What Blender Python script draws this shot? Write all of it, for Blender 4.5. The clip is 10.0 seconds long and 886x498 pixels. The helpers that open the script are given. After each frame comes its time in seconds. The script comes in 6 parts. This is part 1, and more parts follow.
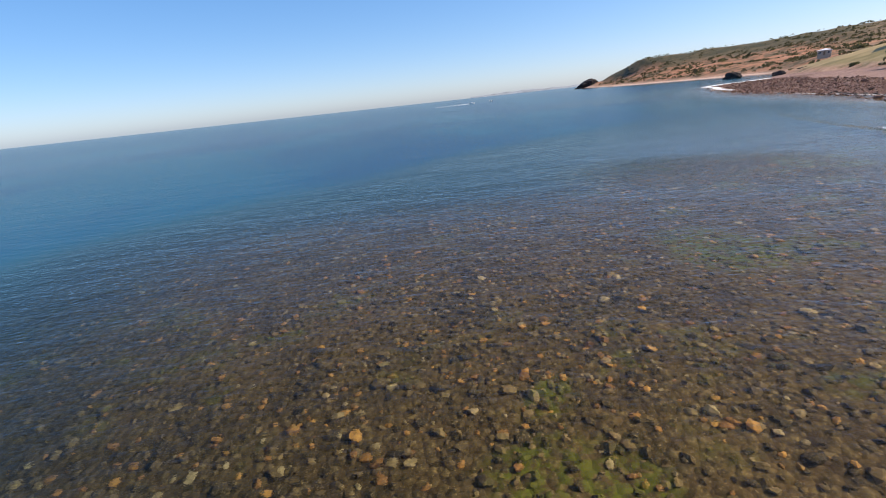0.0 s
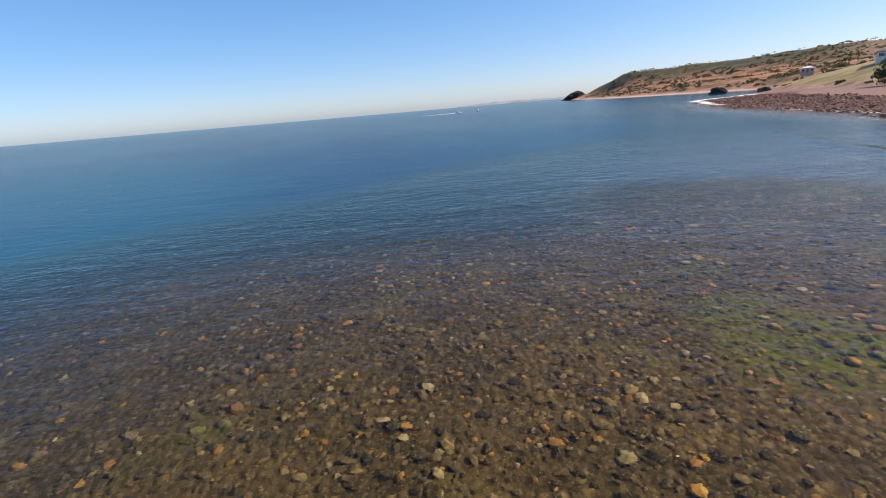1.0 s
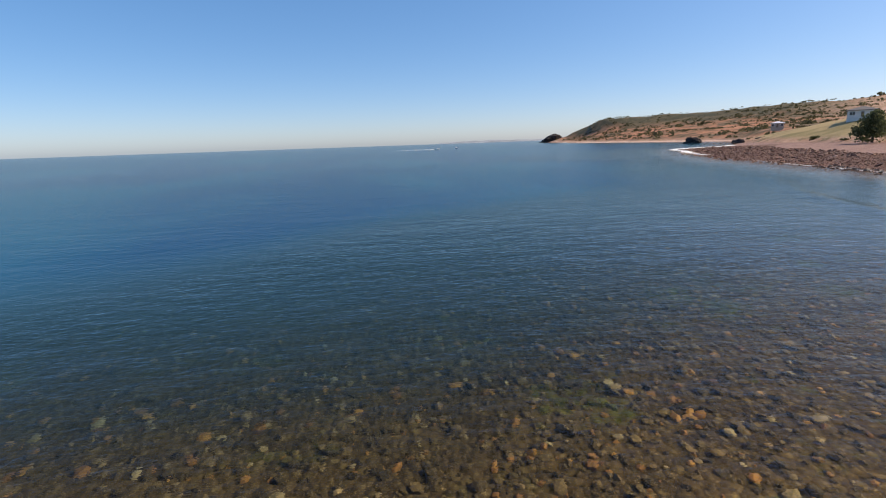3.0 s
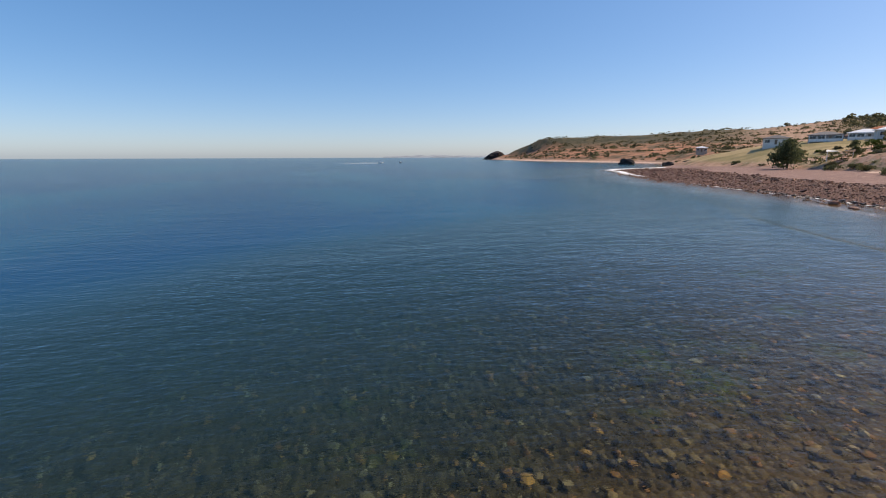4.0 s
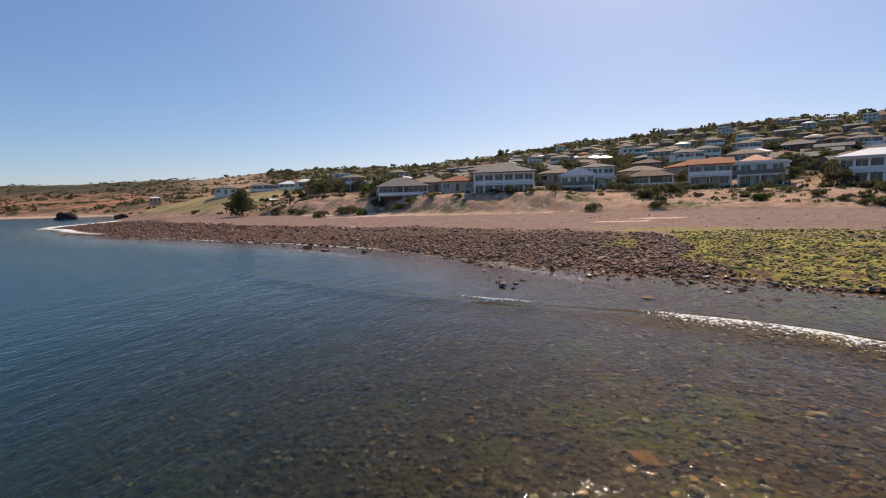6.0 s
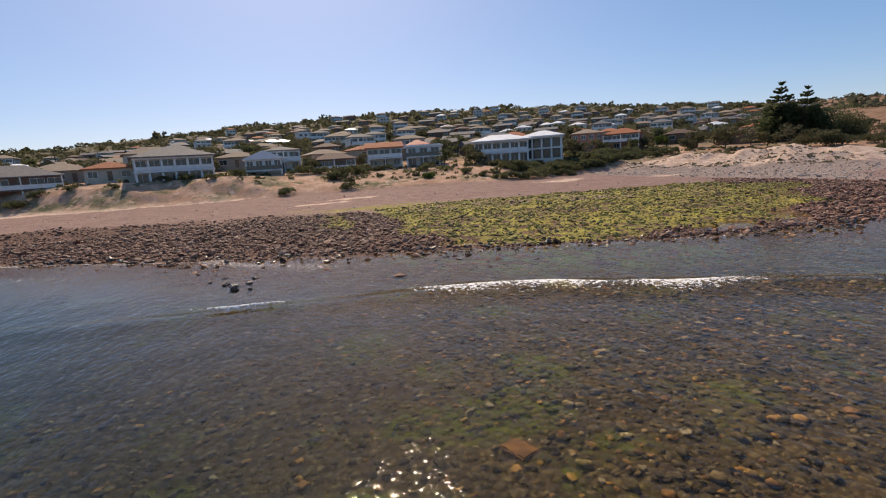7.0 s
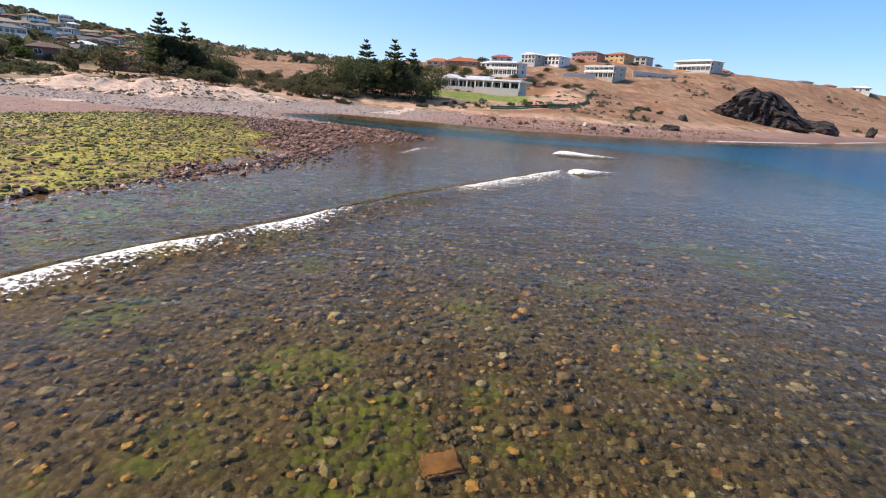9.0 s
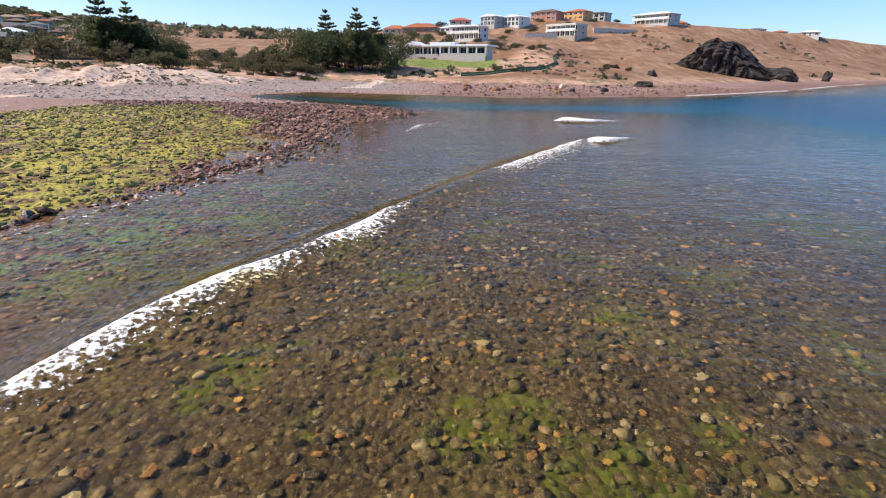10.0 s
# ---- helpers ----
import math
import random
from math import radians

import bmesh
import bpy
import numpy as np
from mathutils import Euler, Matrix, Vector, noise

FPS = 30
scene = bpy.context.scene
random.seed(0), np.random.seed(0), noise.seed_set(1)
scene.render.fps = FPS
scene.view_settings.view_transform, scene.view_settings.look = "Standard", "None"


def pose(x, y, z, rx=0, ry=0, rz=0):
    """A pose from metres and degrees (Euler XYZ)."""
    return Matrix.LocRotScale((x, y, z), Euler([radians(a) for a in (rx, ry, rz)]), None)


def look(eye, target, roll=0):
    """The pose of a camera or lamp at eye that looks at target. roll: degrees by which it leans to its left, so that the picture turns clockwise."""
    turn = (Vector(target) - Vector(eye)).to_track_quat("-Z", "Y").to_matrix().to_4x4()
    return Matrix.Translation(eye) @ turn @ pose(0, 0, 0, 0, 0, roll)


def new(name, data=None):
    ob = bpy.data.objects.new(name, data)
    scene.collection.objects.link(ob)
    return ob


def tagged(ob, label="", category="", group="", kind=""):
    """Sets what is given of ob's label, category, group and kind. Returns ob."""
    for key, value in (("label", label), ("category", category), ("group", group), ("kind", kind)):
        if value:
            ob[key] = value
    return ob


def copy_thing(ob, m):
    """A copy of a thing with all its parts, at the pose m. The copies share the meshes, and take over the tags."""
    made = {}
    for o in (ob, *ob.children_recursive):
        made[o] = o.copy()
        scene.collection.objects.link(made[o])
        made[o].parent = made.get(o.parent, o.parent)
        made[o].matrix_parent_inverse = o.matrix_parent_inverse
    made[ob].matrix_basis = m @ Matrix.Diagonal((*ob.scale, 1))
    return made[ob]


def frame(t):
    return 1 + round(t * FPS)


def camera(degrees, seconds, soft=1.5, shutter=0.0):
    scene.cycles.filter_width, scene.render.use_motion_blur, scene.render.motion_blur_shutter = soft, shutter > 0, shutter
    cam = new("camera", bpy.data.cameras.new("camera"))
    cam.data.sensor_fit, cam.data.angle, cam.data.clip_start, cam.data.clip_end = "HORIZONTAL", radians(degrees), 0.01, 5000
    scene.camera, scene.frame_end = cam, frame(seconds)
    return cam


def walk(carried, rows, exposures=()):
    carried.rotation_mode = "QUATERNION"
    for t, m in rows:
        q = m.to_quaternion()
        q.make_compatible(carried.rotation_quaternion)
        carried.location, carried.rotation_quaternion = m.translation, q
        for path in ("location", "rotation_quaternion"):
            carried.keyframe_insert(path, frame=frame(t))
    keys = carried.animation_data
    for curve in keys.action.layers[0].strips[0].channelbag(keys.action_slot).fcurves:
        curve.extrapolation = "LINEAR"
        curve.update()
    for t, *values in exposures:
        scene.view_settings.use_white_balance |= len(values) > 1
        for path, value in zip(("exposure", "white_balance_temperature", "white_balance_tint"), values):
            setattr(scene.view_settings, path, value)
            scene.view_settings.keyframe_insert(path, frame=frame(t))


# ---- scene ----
cam = camera(86.1, 10.0, 1.1)
PATH = [
    (0, (-6.217, -9.807, 5.598), (-6.168, -7.898, 5.004), -6.2),
    (0.5, (-5.479, -6.891, 5.537), (-5.399, -4.98, 4.952), -5.7),
    (1, (-4.597, -3.904, 5.412), (-4.487, -1.989, 4.845), -4.9),
    (1.5, (-3.735, -1.024, 5.334), (-3.59, 0.895, 4.788), -4.0),
    (2, (-2.829, 1.802, 5.249), (-2.654, 3.731, 4.749), -3.15),
    (2.5, (-1.974, 4.624, 5.317), (-1.767, 6.557, 4.846), -2.3),
    (2.7, (-1.589, 5.745, 5.279), (-1.375, 7.682, 4.829), -2.1),
    (3.8, (-0.012, 10.366, 5.25), (0.312, 12.296, 4.841), -0.5),
    (4, (0.343, 11.364, 5.278), (0.798, 13.274, 4.897), -0.2),
    (4.5, (1.29, 13.978, 5.339), (2.127, 15.768, 5.03), 0.5),
    (5, (2.204, 16.345, 5.431), (3.476, 17.867, 5.177), 0.9),
    (6.3, (4.231, 19.799, 5.917), (6.201, 20.036, 5.671), -3.3),
    (6.5, (4.83, 20.498, 5.881), (6.812, 20.491, 5.611), -4.0),
    (7, (6.565, 22.071, 5.684), (8.416, 21.401, 5.334), -3.8),
    (7.5, (8.35, 23.255, 5.546), (9.772, 21.922, 5.097), -1.8),
    (8, (10.322, 23.971, 5.372), (11.133, 22.213, 4.871), 1.4),
    (8.5, (12.442, 24.228, 5.307), (12.799, 22.341, 4.751), 3.8),
    (9, (14.623, 23.98, 5.307), (14.698, 22.077, 4.694), 4.0),
    (9.5, (16.789, 23.24, 5.365), (16.736, 21.353, 4.703), 3.2),
    (10, (18.862, 22.064, 5.487), (18.802, 20.2, 4.764), 0.6),
]
EXPOSURE = [(0.0, 0.2, 7200, 12), (2.5, 0.03, 7450, 12), (4.5, -0.1, 7600, 12), (6.5, -0.33, 8050, 13), (7.5, -0.05, 7700, 12), (8.5, 0.38, 7300, 11), (10.0, 0.42, 6950, 11)]
walk(cam, [(t, look(eye, goal, lean)) for t, eye, goal, lean in PATH], EXPOSURE)

# ---- light ----
SUN_BEARING, SUN_HEIGHT = 95.0, 45.0
world = bpy.data.worlds.new("world")
scene.world = world
world.use_nodes = True
wn = world.node_tree.nodes
sky = wn.new("ShaderNodeTexSky")
sky.sky_type = "NISHITA"
sky.sun_disc = False
sky.sun_elevation, sky.sun_rotation = radians(SUN_HEIGHT), radians(SUN_BEARING)
sky.altitude, sky.air_density, sky.dust_density, sky.ozone_density = 0.0, 0.75, 0.9, 7.0
# the air's haze evens out the sky between zenith and horizon
thin = wn.new("ShaderNodeVectorMath")
thin.operation = "SCALE"
thin.inputs["Scale"].default_value = 0.1
even = wn.new("ShaderNodeGamma")
even.inputs["Gamma"].default_value = 0.67
deepen = wn.new("ShaderNodeHueSaturation")
deepen.inputs["Saturation"].default_value = 1.37
link = world.node_tree.links.new
link(sky.outputs[0], thin.inputs[0])
link(thin.outputs[0], even.inputs["Color"])
link(even.outputs[0], deepen.inputs["Color"])
tint = wn.new("ShaderNodeMix")
tint.data_type, tint.blend_type = "RGBA", "MULTIPLY"
tint.inputs[0].default_value = 1.0
tint.inputs[7].default_value = (1.08, 1.06, 1.135, 1.0)
link(deepen.outputs[0], tint.inputs[6])
link(tint.outputs[2], wn["Background"].inputs[0])
wn["Background"].inputs[1].default_value = 1.26

sun_lamp = bpy.data.lights.new("sun", "SUN")
sun_lamp.energy, sun_lamp.angle, sun_lamp.color = 4.5, radians(0.53), (1.0, 0.90, 0.75)
sun = new("sun", sun_lamp)
_b, _e = radians(SUN_BEARING), radians(SUN_HEIGHT)
sun.matrix_world = look((300 * math.sin(_b) * math.cos(_e), 300 * math.cos(_b) * math.cos(_e), 300 * math.sin(_e)), (0, 0, 0))


# ---- materials ----
class Nodes:
    """A short way to write node materials."""

    def __init__(self, name):
        self.mat = bpy.data.materials.new(name)
        self.mat.use_nodes = True
        self.tree = self.mat.node_tree
        self.tree.nodes.clear()
        self.out = self.add("ShaderNodeOutputMaterial")

    def add(self, kind):
        return self.tree.nodes.new(kind)

    def put(self, socket, value):
        if isinstance(value, bpy.types.NodeSocket):
            self.tree.links.new(value, socket)
        elif isinstance(value, tuple) and len(value) == 3 and socket.type == "RGBA":
            socket.default_value = (*value, 1.0)
        else:
            socket.default_value = value

    def place(self):
        return self.add("ShaderNodeNewGeometry").outputs["Position"]

    def noise(self, scale, detail=4.0, rough=0.55, where=None, stretch=None, turn=0.0):
        where = where or self.place()
        if stretch:
            m = self.add("ShaderNodeMapping")
            self.put(m.inputs["Vector"], where)
            m.inputs["Scale"].default_value = stretch
            m.inputs["Rotation"].default_value = (0.0, 0.0, radians(turn))
            where = m.outputs[0]
        n = self.add("ShaderNodeTexNoise")
        self.put(n.inputs["Vector"], where)
        n.inputs["Scale"].default_value, n.inputs["Detail"].default_value, n.inputs["Roughness"].default_value = scale, detail, rough
        return n.outputs["Fac"]

    def eastward(self):
        """Weed thins out towards the open sea in the west."""
        n = self.add("ShaderNodeSeparateXYZ")
        self.put(n.inputs[0], self.place())
        return self.span(n.outputs[0], -3.0, 9.0, 0.45, 1.0)

    def cells(self, scale, feature="F1", out="Distance", where=None):
        n = self.add("ShaderNodeTexVoronoi")
        n.feature = feature
        self.put(n.inputs["Vector"], where or self.place())
        n.inputs["Scale"].default_value = scale
        return n.outputs[out]

    def span(self, value, low, high, a=0.0, b=1.0):
        n = self.add("ShaderNodeMapRange")
        n.interpolation_type = "SMOOTHSTEP"
        self.put(n.inputs["Value"], value)
        n.inputs["From Min"].default_value, n.inputs["From Max"].default_value = low, high
        n.inputs["To Min"].default_value, n.inputs["To Max"].default_value = a, b
        return n.outputs["Result"]

    def math(self, op, a, b=0.0):
        n = self.add("ShaderNodeMath")
        n.operation = op
        self.put(n.inputs[0], a)
        self.put(n.inputs[1], b)
        return n.outputs[0]

    def mix(self, fac, a, b, blend="MIX"):
        n = self.add("ShaderNodeMix")
        n.data_type, n.blend_type = "RGBA", blend
        self.put(n.inputs[0], fac)
        self.put(n.inputs[6], a)
        self.put(n.inputs[7], b)
        return n.outputs[2]

    def ramp(self, fac, stops, constant=False):
        n = self.add("ShaderNodeValToRGB")
        r = n.color_ramp
        r.interpolation = "CONSTANT" if constant else "LINEAR"
        while len(r.elements) < len(stops):
            r.elements.new(0.5)
        for el, (pos, col) in zip(r.elements, stops):
            el.position, el.color = pos, (*col, 1.0)
        self.put(n.inputs[0], fac)
        return n.outputs[0]

    def attr(self, name):
        n = self.add("ShaderNodeAttribute")
        n.attribute_name = name
        return n.outputs["Fac"]

    def island(self):
        return self.add("ShaderNodeNewGeometry").outputs["Random Per Island"]

    def object_random(self):
        return self.add("ShaderNodeObjectInfo").outputs["Random"]

    def bump(self, height, strength=0.5, distance=0.02):
        n = self.add("ShaderNodeBump")
        self.put(n.inputs["Height"], height)
        n.inputs["Strength"].default_value, n.inputs["Distance"].default_value = strength, distance
        return n.outputs[0]

    def finish(self, color, rough=0.8, metal=0.0, normal=None, spec=0.3):
        p = self.add("ShaderNodeBsdfPrincipled")
        self.put(p.inputs["Base Color"], color)
        self.put(p.inputs["Roughness"], rough)
        self.put(p.inputs["Metallic"], metal)
        self.put(p.inputs["Specular IOR Level"], spec)
        if normal:
            self.put(p.inputs["Normal"], normal)
        self.put(self.out.inputs["Surface"], p.outputs[0])
        return self.mat


def plain(name, color, rough=0.8, vary=0.18, scale=1.5, metal=0.0, by_object=0.0, bump=0.2, spec=0.3):
    """A surface of one colour with stains, fine grain and, where asked, a shift from object to object."""
    k = Nodes(name)
    big, fine = k.noise(scale, 4.0), k.noise(scale * 14, 3.0)
    light = tuple(min(1.0, c * (1 + vary)) for c in color)
    dark = tuple(c * (1 - vary) for c in color)
    c = k.mix(k.span(big, 0.3, 0.7), dark, light)
    c = k.mix(k.span(fine, 0.35, 0.65, 0.0, vary), c, tuple(x * 0.6 for x in color))
    if by_object:
        c = k.mix(k.span(k.object_random(), 0, 1, 0.0, by_object), c, tuple(x * 0.45 for x in color))
    return k.finish(c, rough, metal, k.bump(fine, bump, 0.02), spec)


def stone_material(name, stops, rough=0.75, green=0.0, spec=0.3, by_object=False, dirt=0.55):
    """Cobbles: each its own colour, weathered; green weed in drifts where asked."""
    k = Nodes(name)
    c = k.ramp(k.object_random() if by_object else k.island(), stops)
    grain = k.noise(9.0, 5.0, 0.65)
    c = k.mix(k.span(grain, 0.35, 0.7, 0.0, dirt), c, (0.035, 0.028, 0.02))
    c = k.mix(k.span(k.noise(30.0, 3.0), 0.5, 0.75, 0.0, 0.45), c, (0.50, 0.41, 0.30))
    if green:
        drift = k.math("MAXIMUM", k.span(k.noise(0.33, 4.0, 0.62), 0.54, 0.68, 0.0, green), k.span(k.attr("weed"), 0.3, 0.9, 0.0, 0.7))
        patch = k.math("MULTIPLY", drift, k.span(k.noise(3.5, 5.0, 0.7), 0.44, 0.6))
        c = k.mix(patch, c, (0.125, 0.15, 0.014))
    return k.finish(c, rough, 0.0, k.bump(grain, 0.5, 0.03), spec)


BED_STOPS = [(0.0, (0.028, 0.020, 0.014)), (0.2, (0.058, 0.042, 0.027)), (0.4, (0.092, 0.066, 0.040)), (0.56, (0.135, 0.096, 0.056)), (0.68, (0.19, 0.135, 0.08)),
             (0.78, (0.26, 0.195, 0.12)), (0.84, (0.44, 0.37, 0.27)), (0.86, (0.24, 0.115, 0.05)), (0.93, (0.36, 0.18, 0.065)), (1.0, (0.54, 0.30, 0.10))]
GRAVEL_STOPS = [(0.0, (0.024, 0.018, 0.011)), (0.4, (0.071, 0.053, 0.029)), (0.75, (0.134, 0.099, 0.056)), (1.0, (0.240, 0.183, 0.106))]
m_bed_stone = stone_material("seabed_cobble", BED_STOPS, 0.8, 0.75)
m_bed_piece = stone_material("seabed_cobble_loose", BED_STOPS, 0.8, 0.75, by_object=True)
REEF_STOPS = [(0.0, (0.085, 0.040, 0.029)), (0.35, (0.20, 0.088, 0.060)), (0.7, (0.32, 0.150, 0.100)), (0.9, (0.42, 0.22, 0.15)), (1.0, (0.52, 0.33, 0.25))]
m_reef_stone = stone_material("reef_cobble", REEF_STOPS, 0.7)
m_weed_stone = stone_material("weedy_reef_cobble", [(0.0, (0.07, 0.048, 0.03)), (0.17, (0.12, 0.085, 0.035)), (0.3, (0.26, 0.215, 0.05)), (1.0, (0.47, 0.405, 0.095))], 0.8)
m_wet_stone = stone_material("wet_black_rock", [(0.0, (0.02, 0.017, 0.016)), (1.0, (0.06, 0.045, 0.04))], 0.4, spec=0.5)
m_grey_stone = stone_material("grey_beach_pebble", [(0.0, (0.33, 0.255, 0.215)), (0.5, (0.50, 0.41, 0.36)), (1.0, (0.70, 0.61, 0.55))], 0.85, dirt=0.25)
m_south_stone = stone_material("red_brown_beach_stone", [(0.0, (0.11, 0.052, 0.036)), (0.5, (0.26, 0.135, 0.092)), (1.0, (0.44, 0.30, 0.22))], 0.85, dirt=0.3)
m_black_rock = plain("black_cliff_rock", (0.045, 0.036, 0.034), 0.85, 0.5, 0.35, bump=1.0)
m_slab = plain("rust_slab", (0.25, 0.125, 0.055), 0.8, 0.4, 2.0, bump=0.6)


def ground_material():
    k = Nodes("ground")
    big, mid, fine = k.noise(0.06, 5.0), k.noise(0.7, 5.0), k.noise(7.0, 4.0)
    peb = k.cells(3.2)
    # pebble beach, pink-brown
    beach = k.mix(k.span(mid, 0.3, 0.7), (0.26, 0.150, 0.121), (0.38, 0.240, 0.196))
    beach = k.mix(k.span(fine, 0.4, 0.65, 0.0, 0.6), beach, (0.17, 0.115, 0.10))
    beach = k.mix(k.span(peb, 0.0, 0.28, 0.45, 0.0), beach, (0.42, 0.35, 0.32))
    shingle = k.mix(k.span(mid, 0.3, 0.7), (0.38, 0.27, 0.22), (0.54, 0.42, 0.35))
    shingle = k.mix(k.span(k.cells(2.0), 0.1, 0.45, 0.0, 0.55), shingle, (0.15, 0.12, 0.115))
    beach = k.mix(k.attr("shingle"), beach, shingle)
    # sea bed
    bed = k.mix(k.span(mid, 0.3, 0.7), (0.05, 0.033, 0.019), (0.12, 0.082, 0.045))
    for size, share in ((5.0, 0.75), (10.0, 0.6)):
        tone = k.add("ShaderNodeSeparateColor")
        k.put(tone.inputs[0], k.cells(size, out="Color"))
        bed = k.mix(k.span(k.cells(size), 0.25, 0.62, share, 0.0), bed, k.ramp(tone.outputs[0], GRAVEL_STOPS))
    bed = k.mix(k.span(k.noise(24.0, 4.0, 0.7), 0.54, 0.68, 0.0, 0.55), bed, (0.40, 0.31, 0.20))
    bed = k.mix(k.span(k.noise(17.0, 4.0, 0.7), 0.5, 0.66, 0.0, 0.6), bed, (0.025, 0.018, 0.012))
    weed = k.math("MAXIMUM", k.math("MULTIPLY", k.span(k.noise(0.33, 5.0, 0.7), 0.53, 0.66, 0.0, 0.8), k.eastward()), k.span(k.attr("weed"), 0.2, 0.8, 0.0, 0.85))
    weed = k.math("MULTIPLY", weed, k.span(k.noise(3.5, 5.0, 0.7), 0.4, 0.58))
    bed = k.mix(k.math("MULTIPLY", weed, 0.9), bed, (0.11, 0.14, 0.012))
    pool = k.math("MULTIPLY", k.attr("pool"), k.span(k.noise(0.8, 5.0, 0.7), 0.42, 0.6))
    c = k.mix(k.attr("bed"), beach, bed)
    # wet dark reef floor and its bright weed
    reef = k.mix(k.span(fine, 0.35, 0.65), (0.045, 0.027, 0.021), (0.11, 0.062, 0.048))
    for size, share in ((3.5, 0.85), (6.5, 0.7)):
        tone = k.add("ShaderNodeSeparateColor")
        k.put(tone.inputs[0], k.cells(size, out="Color"))
        reef = k.mix(k.span(k.cells(size), 0.25, 0.6, share, 0.0), reef, k.ramp(tone.outputs[0], REEF_STOPS))
    reef = k.mix(0.2, reef, (0.045, 0.024, 0.018))
    c = k.mix(k.attr("reef"), c, reef)
    c = k.mix(k.math("MULTIPLY", pool, 0.85), c, (0.13, 0.215, 0.06))
    weed_col = k.mix(k.span(mid, 0.3, 0.7), (0.35, 0.285, 0.05), (0.52, 0.435, 0.085))
    weed_col = k.mix(k.span(fine, 0.42, 0.6, 0.0, 0.6), weed_col, (0.13, 0.12, 0.03))
    weed_col = k.mix(k.span(k.noise(0.25, 4.0, 0.6), 0.45, 0.65, 0.0, 0.6), weed_col, (0.20, 0.19, 0.05))
    weed_col = k.mix(k.span(k.cells(2.2), 0.12, 0.3, 0.55, 0.0), weed_col, (0.075, 0.06, 0.025))
    weed_fac = k.math("MULTIPLY", k.attr("algae"), k.span(k.math("ADD", k.math("MULTIPLY", k.noise(0.9, 5.0, 0.7), 0.7), k.math("MULTIPLY", k.noise(0.16, 3.0), 0.3)), 0.42, 0.54))
    c = k.mix(weed_fac, c, weed_col)
    # dry sand
    sand = k.mix(k.span(mid, 0.3, 0.7), (0.58, 0.40, 0.30), (0.74, 0.56, 0.44))
    sand = k.mix(k.span(k.noise(0.9, 5.0, 0.75), 0.5, 0.62, 0.0, 0.7), sand, (0.36, 0.205, 0.135))
    sand_fac = k.span(k.math("ADD", k.attr("sand"), k.math("MULTIPLY", k.math("SUBTRACT", k.noise(0.4, 6.0, 0.72), 0.5), 2.0)), 0.42, 0.62)
    c = k.mix(sand_fac, c, sand)
    # dune scrub
    scrub = k.mix(k.span(k.noise(0.35, 5.0, 0.65), 0.38, 0.62), (0.14, 0.13, 0.06), (0.34, 0.25, 0.15))
    scrub = k.mix(k.span(fine, 0.4, 0.65, 0.0, 0.5), scrub, (0.09, 0.085, 0.04))
    earth = k.mix(k.span(k.noise(0.2, 5.0), 0.35, 0.65), (0.43, 0.235, 0.15), (0.58, 0.36, 0.25))
    scrub = k.mix(k.span(k.noise(0.13, 5.0, 0.7), 0.41, 0.5), scrub, earth)
    scrub = k.mix(k.span(k.noise(1.1, 5.0, 0.7), 0.53, 0.62, 0.0, 0.7), scrub, (0.20, 0.125, 0.07))
    scrub = k.mix(k.span(k.noise(0.55, 5.0, 0.75), 0.55, 0.63, 0.0, 0.75), scrub, (0.70, 0.50, 0.39))
    c = k.mix(k.attr("scrub"), c, scrub)
    # dry grass hills
    dry = k.mix(k.span(big, 0.35, 0.65), (0.235, 0.12, 0.068), (0.345, 0.20, 0.12))
    dry = k.mix(k.span(k.noise(0.25, 6.0, 0.7), 0.48, 0.66, 0.0, 0.75), dry, (0.17, 0.098, 0.056))
    dry = k.mix(k.span(k.noise(0.8, 3.0, 0.6), 0.56, 0.68, 0.0, 0.55), dry, (0.14, 0.125, 0.06))
    rill = k.noise(0.22, 5.0, 0.7, stretch=(1.0, 0.3, 0.5), turn=14.0)
    dry = k.mix(k.span(rill, 0.52, 0.62, 0.0, 0.55), dry, (0.43, 0.28, 0.185))
    dry = k.mix(k.span(rill, 0.46, 0.36, 0.0, 0.5), dry, (0.17, 0.085, 0.05))
    c = k.mix(k.attr("dry"), c, dry)
    # red earth cliffs with scrub, far hills
    cliff = k.mix(k.span(k.noise(0.035, 6.0, 0.7), 0.42, 0.58), (0.42, 0.195, 0.11), (0.105, 0.080, 0.042))
    cliff = k.mix(k.span(k.noise(0.1, 5.0, 0.7), 0.55, 0.68, 0.0, 0.5), cliff, (0.45, 0.29, 0.20))
    cap = k.mix(k.span(k.noise(0.05, 5.0, 0.7), 0.4, 0.62), (0.06, 0.058, 0.032), (0.13, 0.10, 0.055))
    cliff = k.mix(k.attr("cap"), cliff, cap)
    c = k.mix(k.attr("cliff"), c, cliff)
    rock = k.mix(k.span(mid, 0.3, 0.7), (0.035, 0.03, 0.03), (0.09, 0.07, 0.06))
    c = k.mix(k.attr("rock"), c, rock)
    # watered lawn and the mown field
    c = k.mix(k.attr("lawn"), c, k.mix(k.span(mid, 0.3, 0.7), (0.14, 0.185, 0.04), (0.22, 0.25, 0.07)))
    c = k.mix(k.attr("field"), c, k.mix(k.span(k.noise(0.05, 4.0), 0.4, 0.6), (0.25, 0.20, 0.09), (0.42, 0.31, 0.155)))
    town = k.mix(k.span(k.noise(0.09, 5.0, 0.7), 0.4, 0.6), (0.075, 0.075, 0.036), (0.21, 0.16, 0.10))
    c = k.mix(k.attr("town"), c, town)
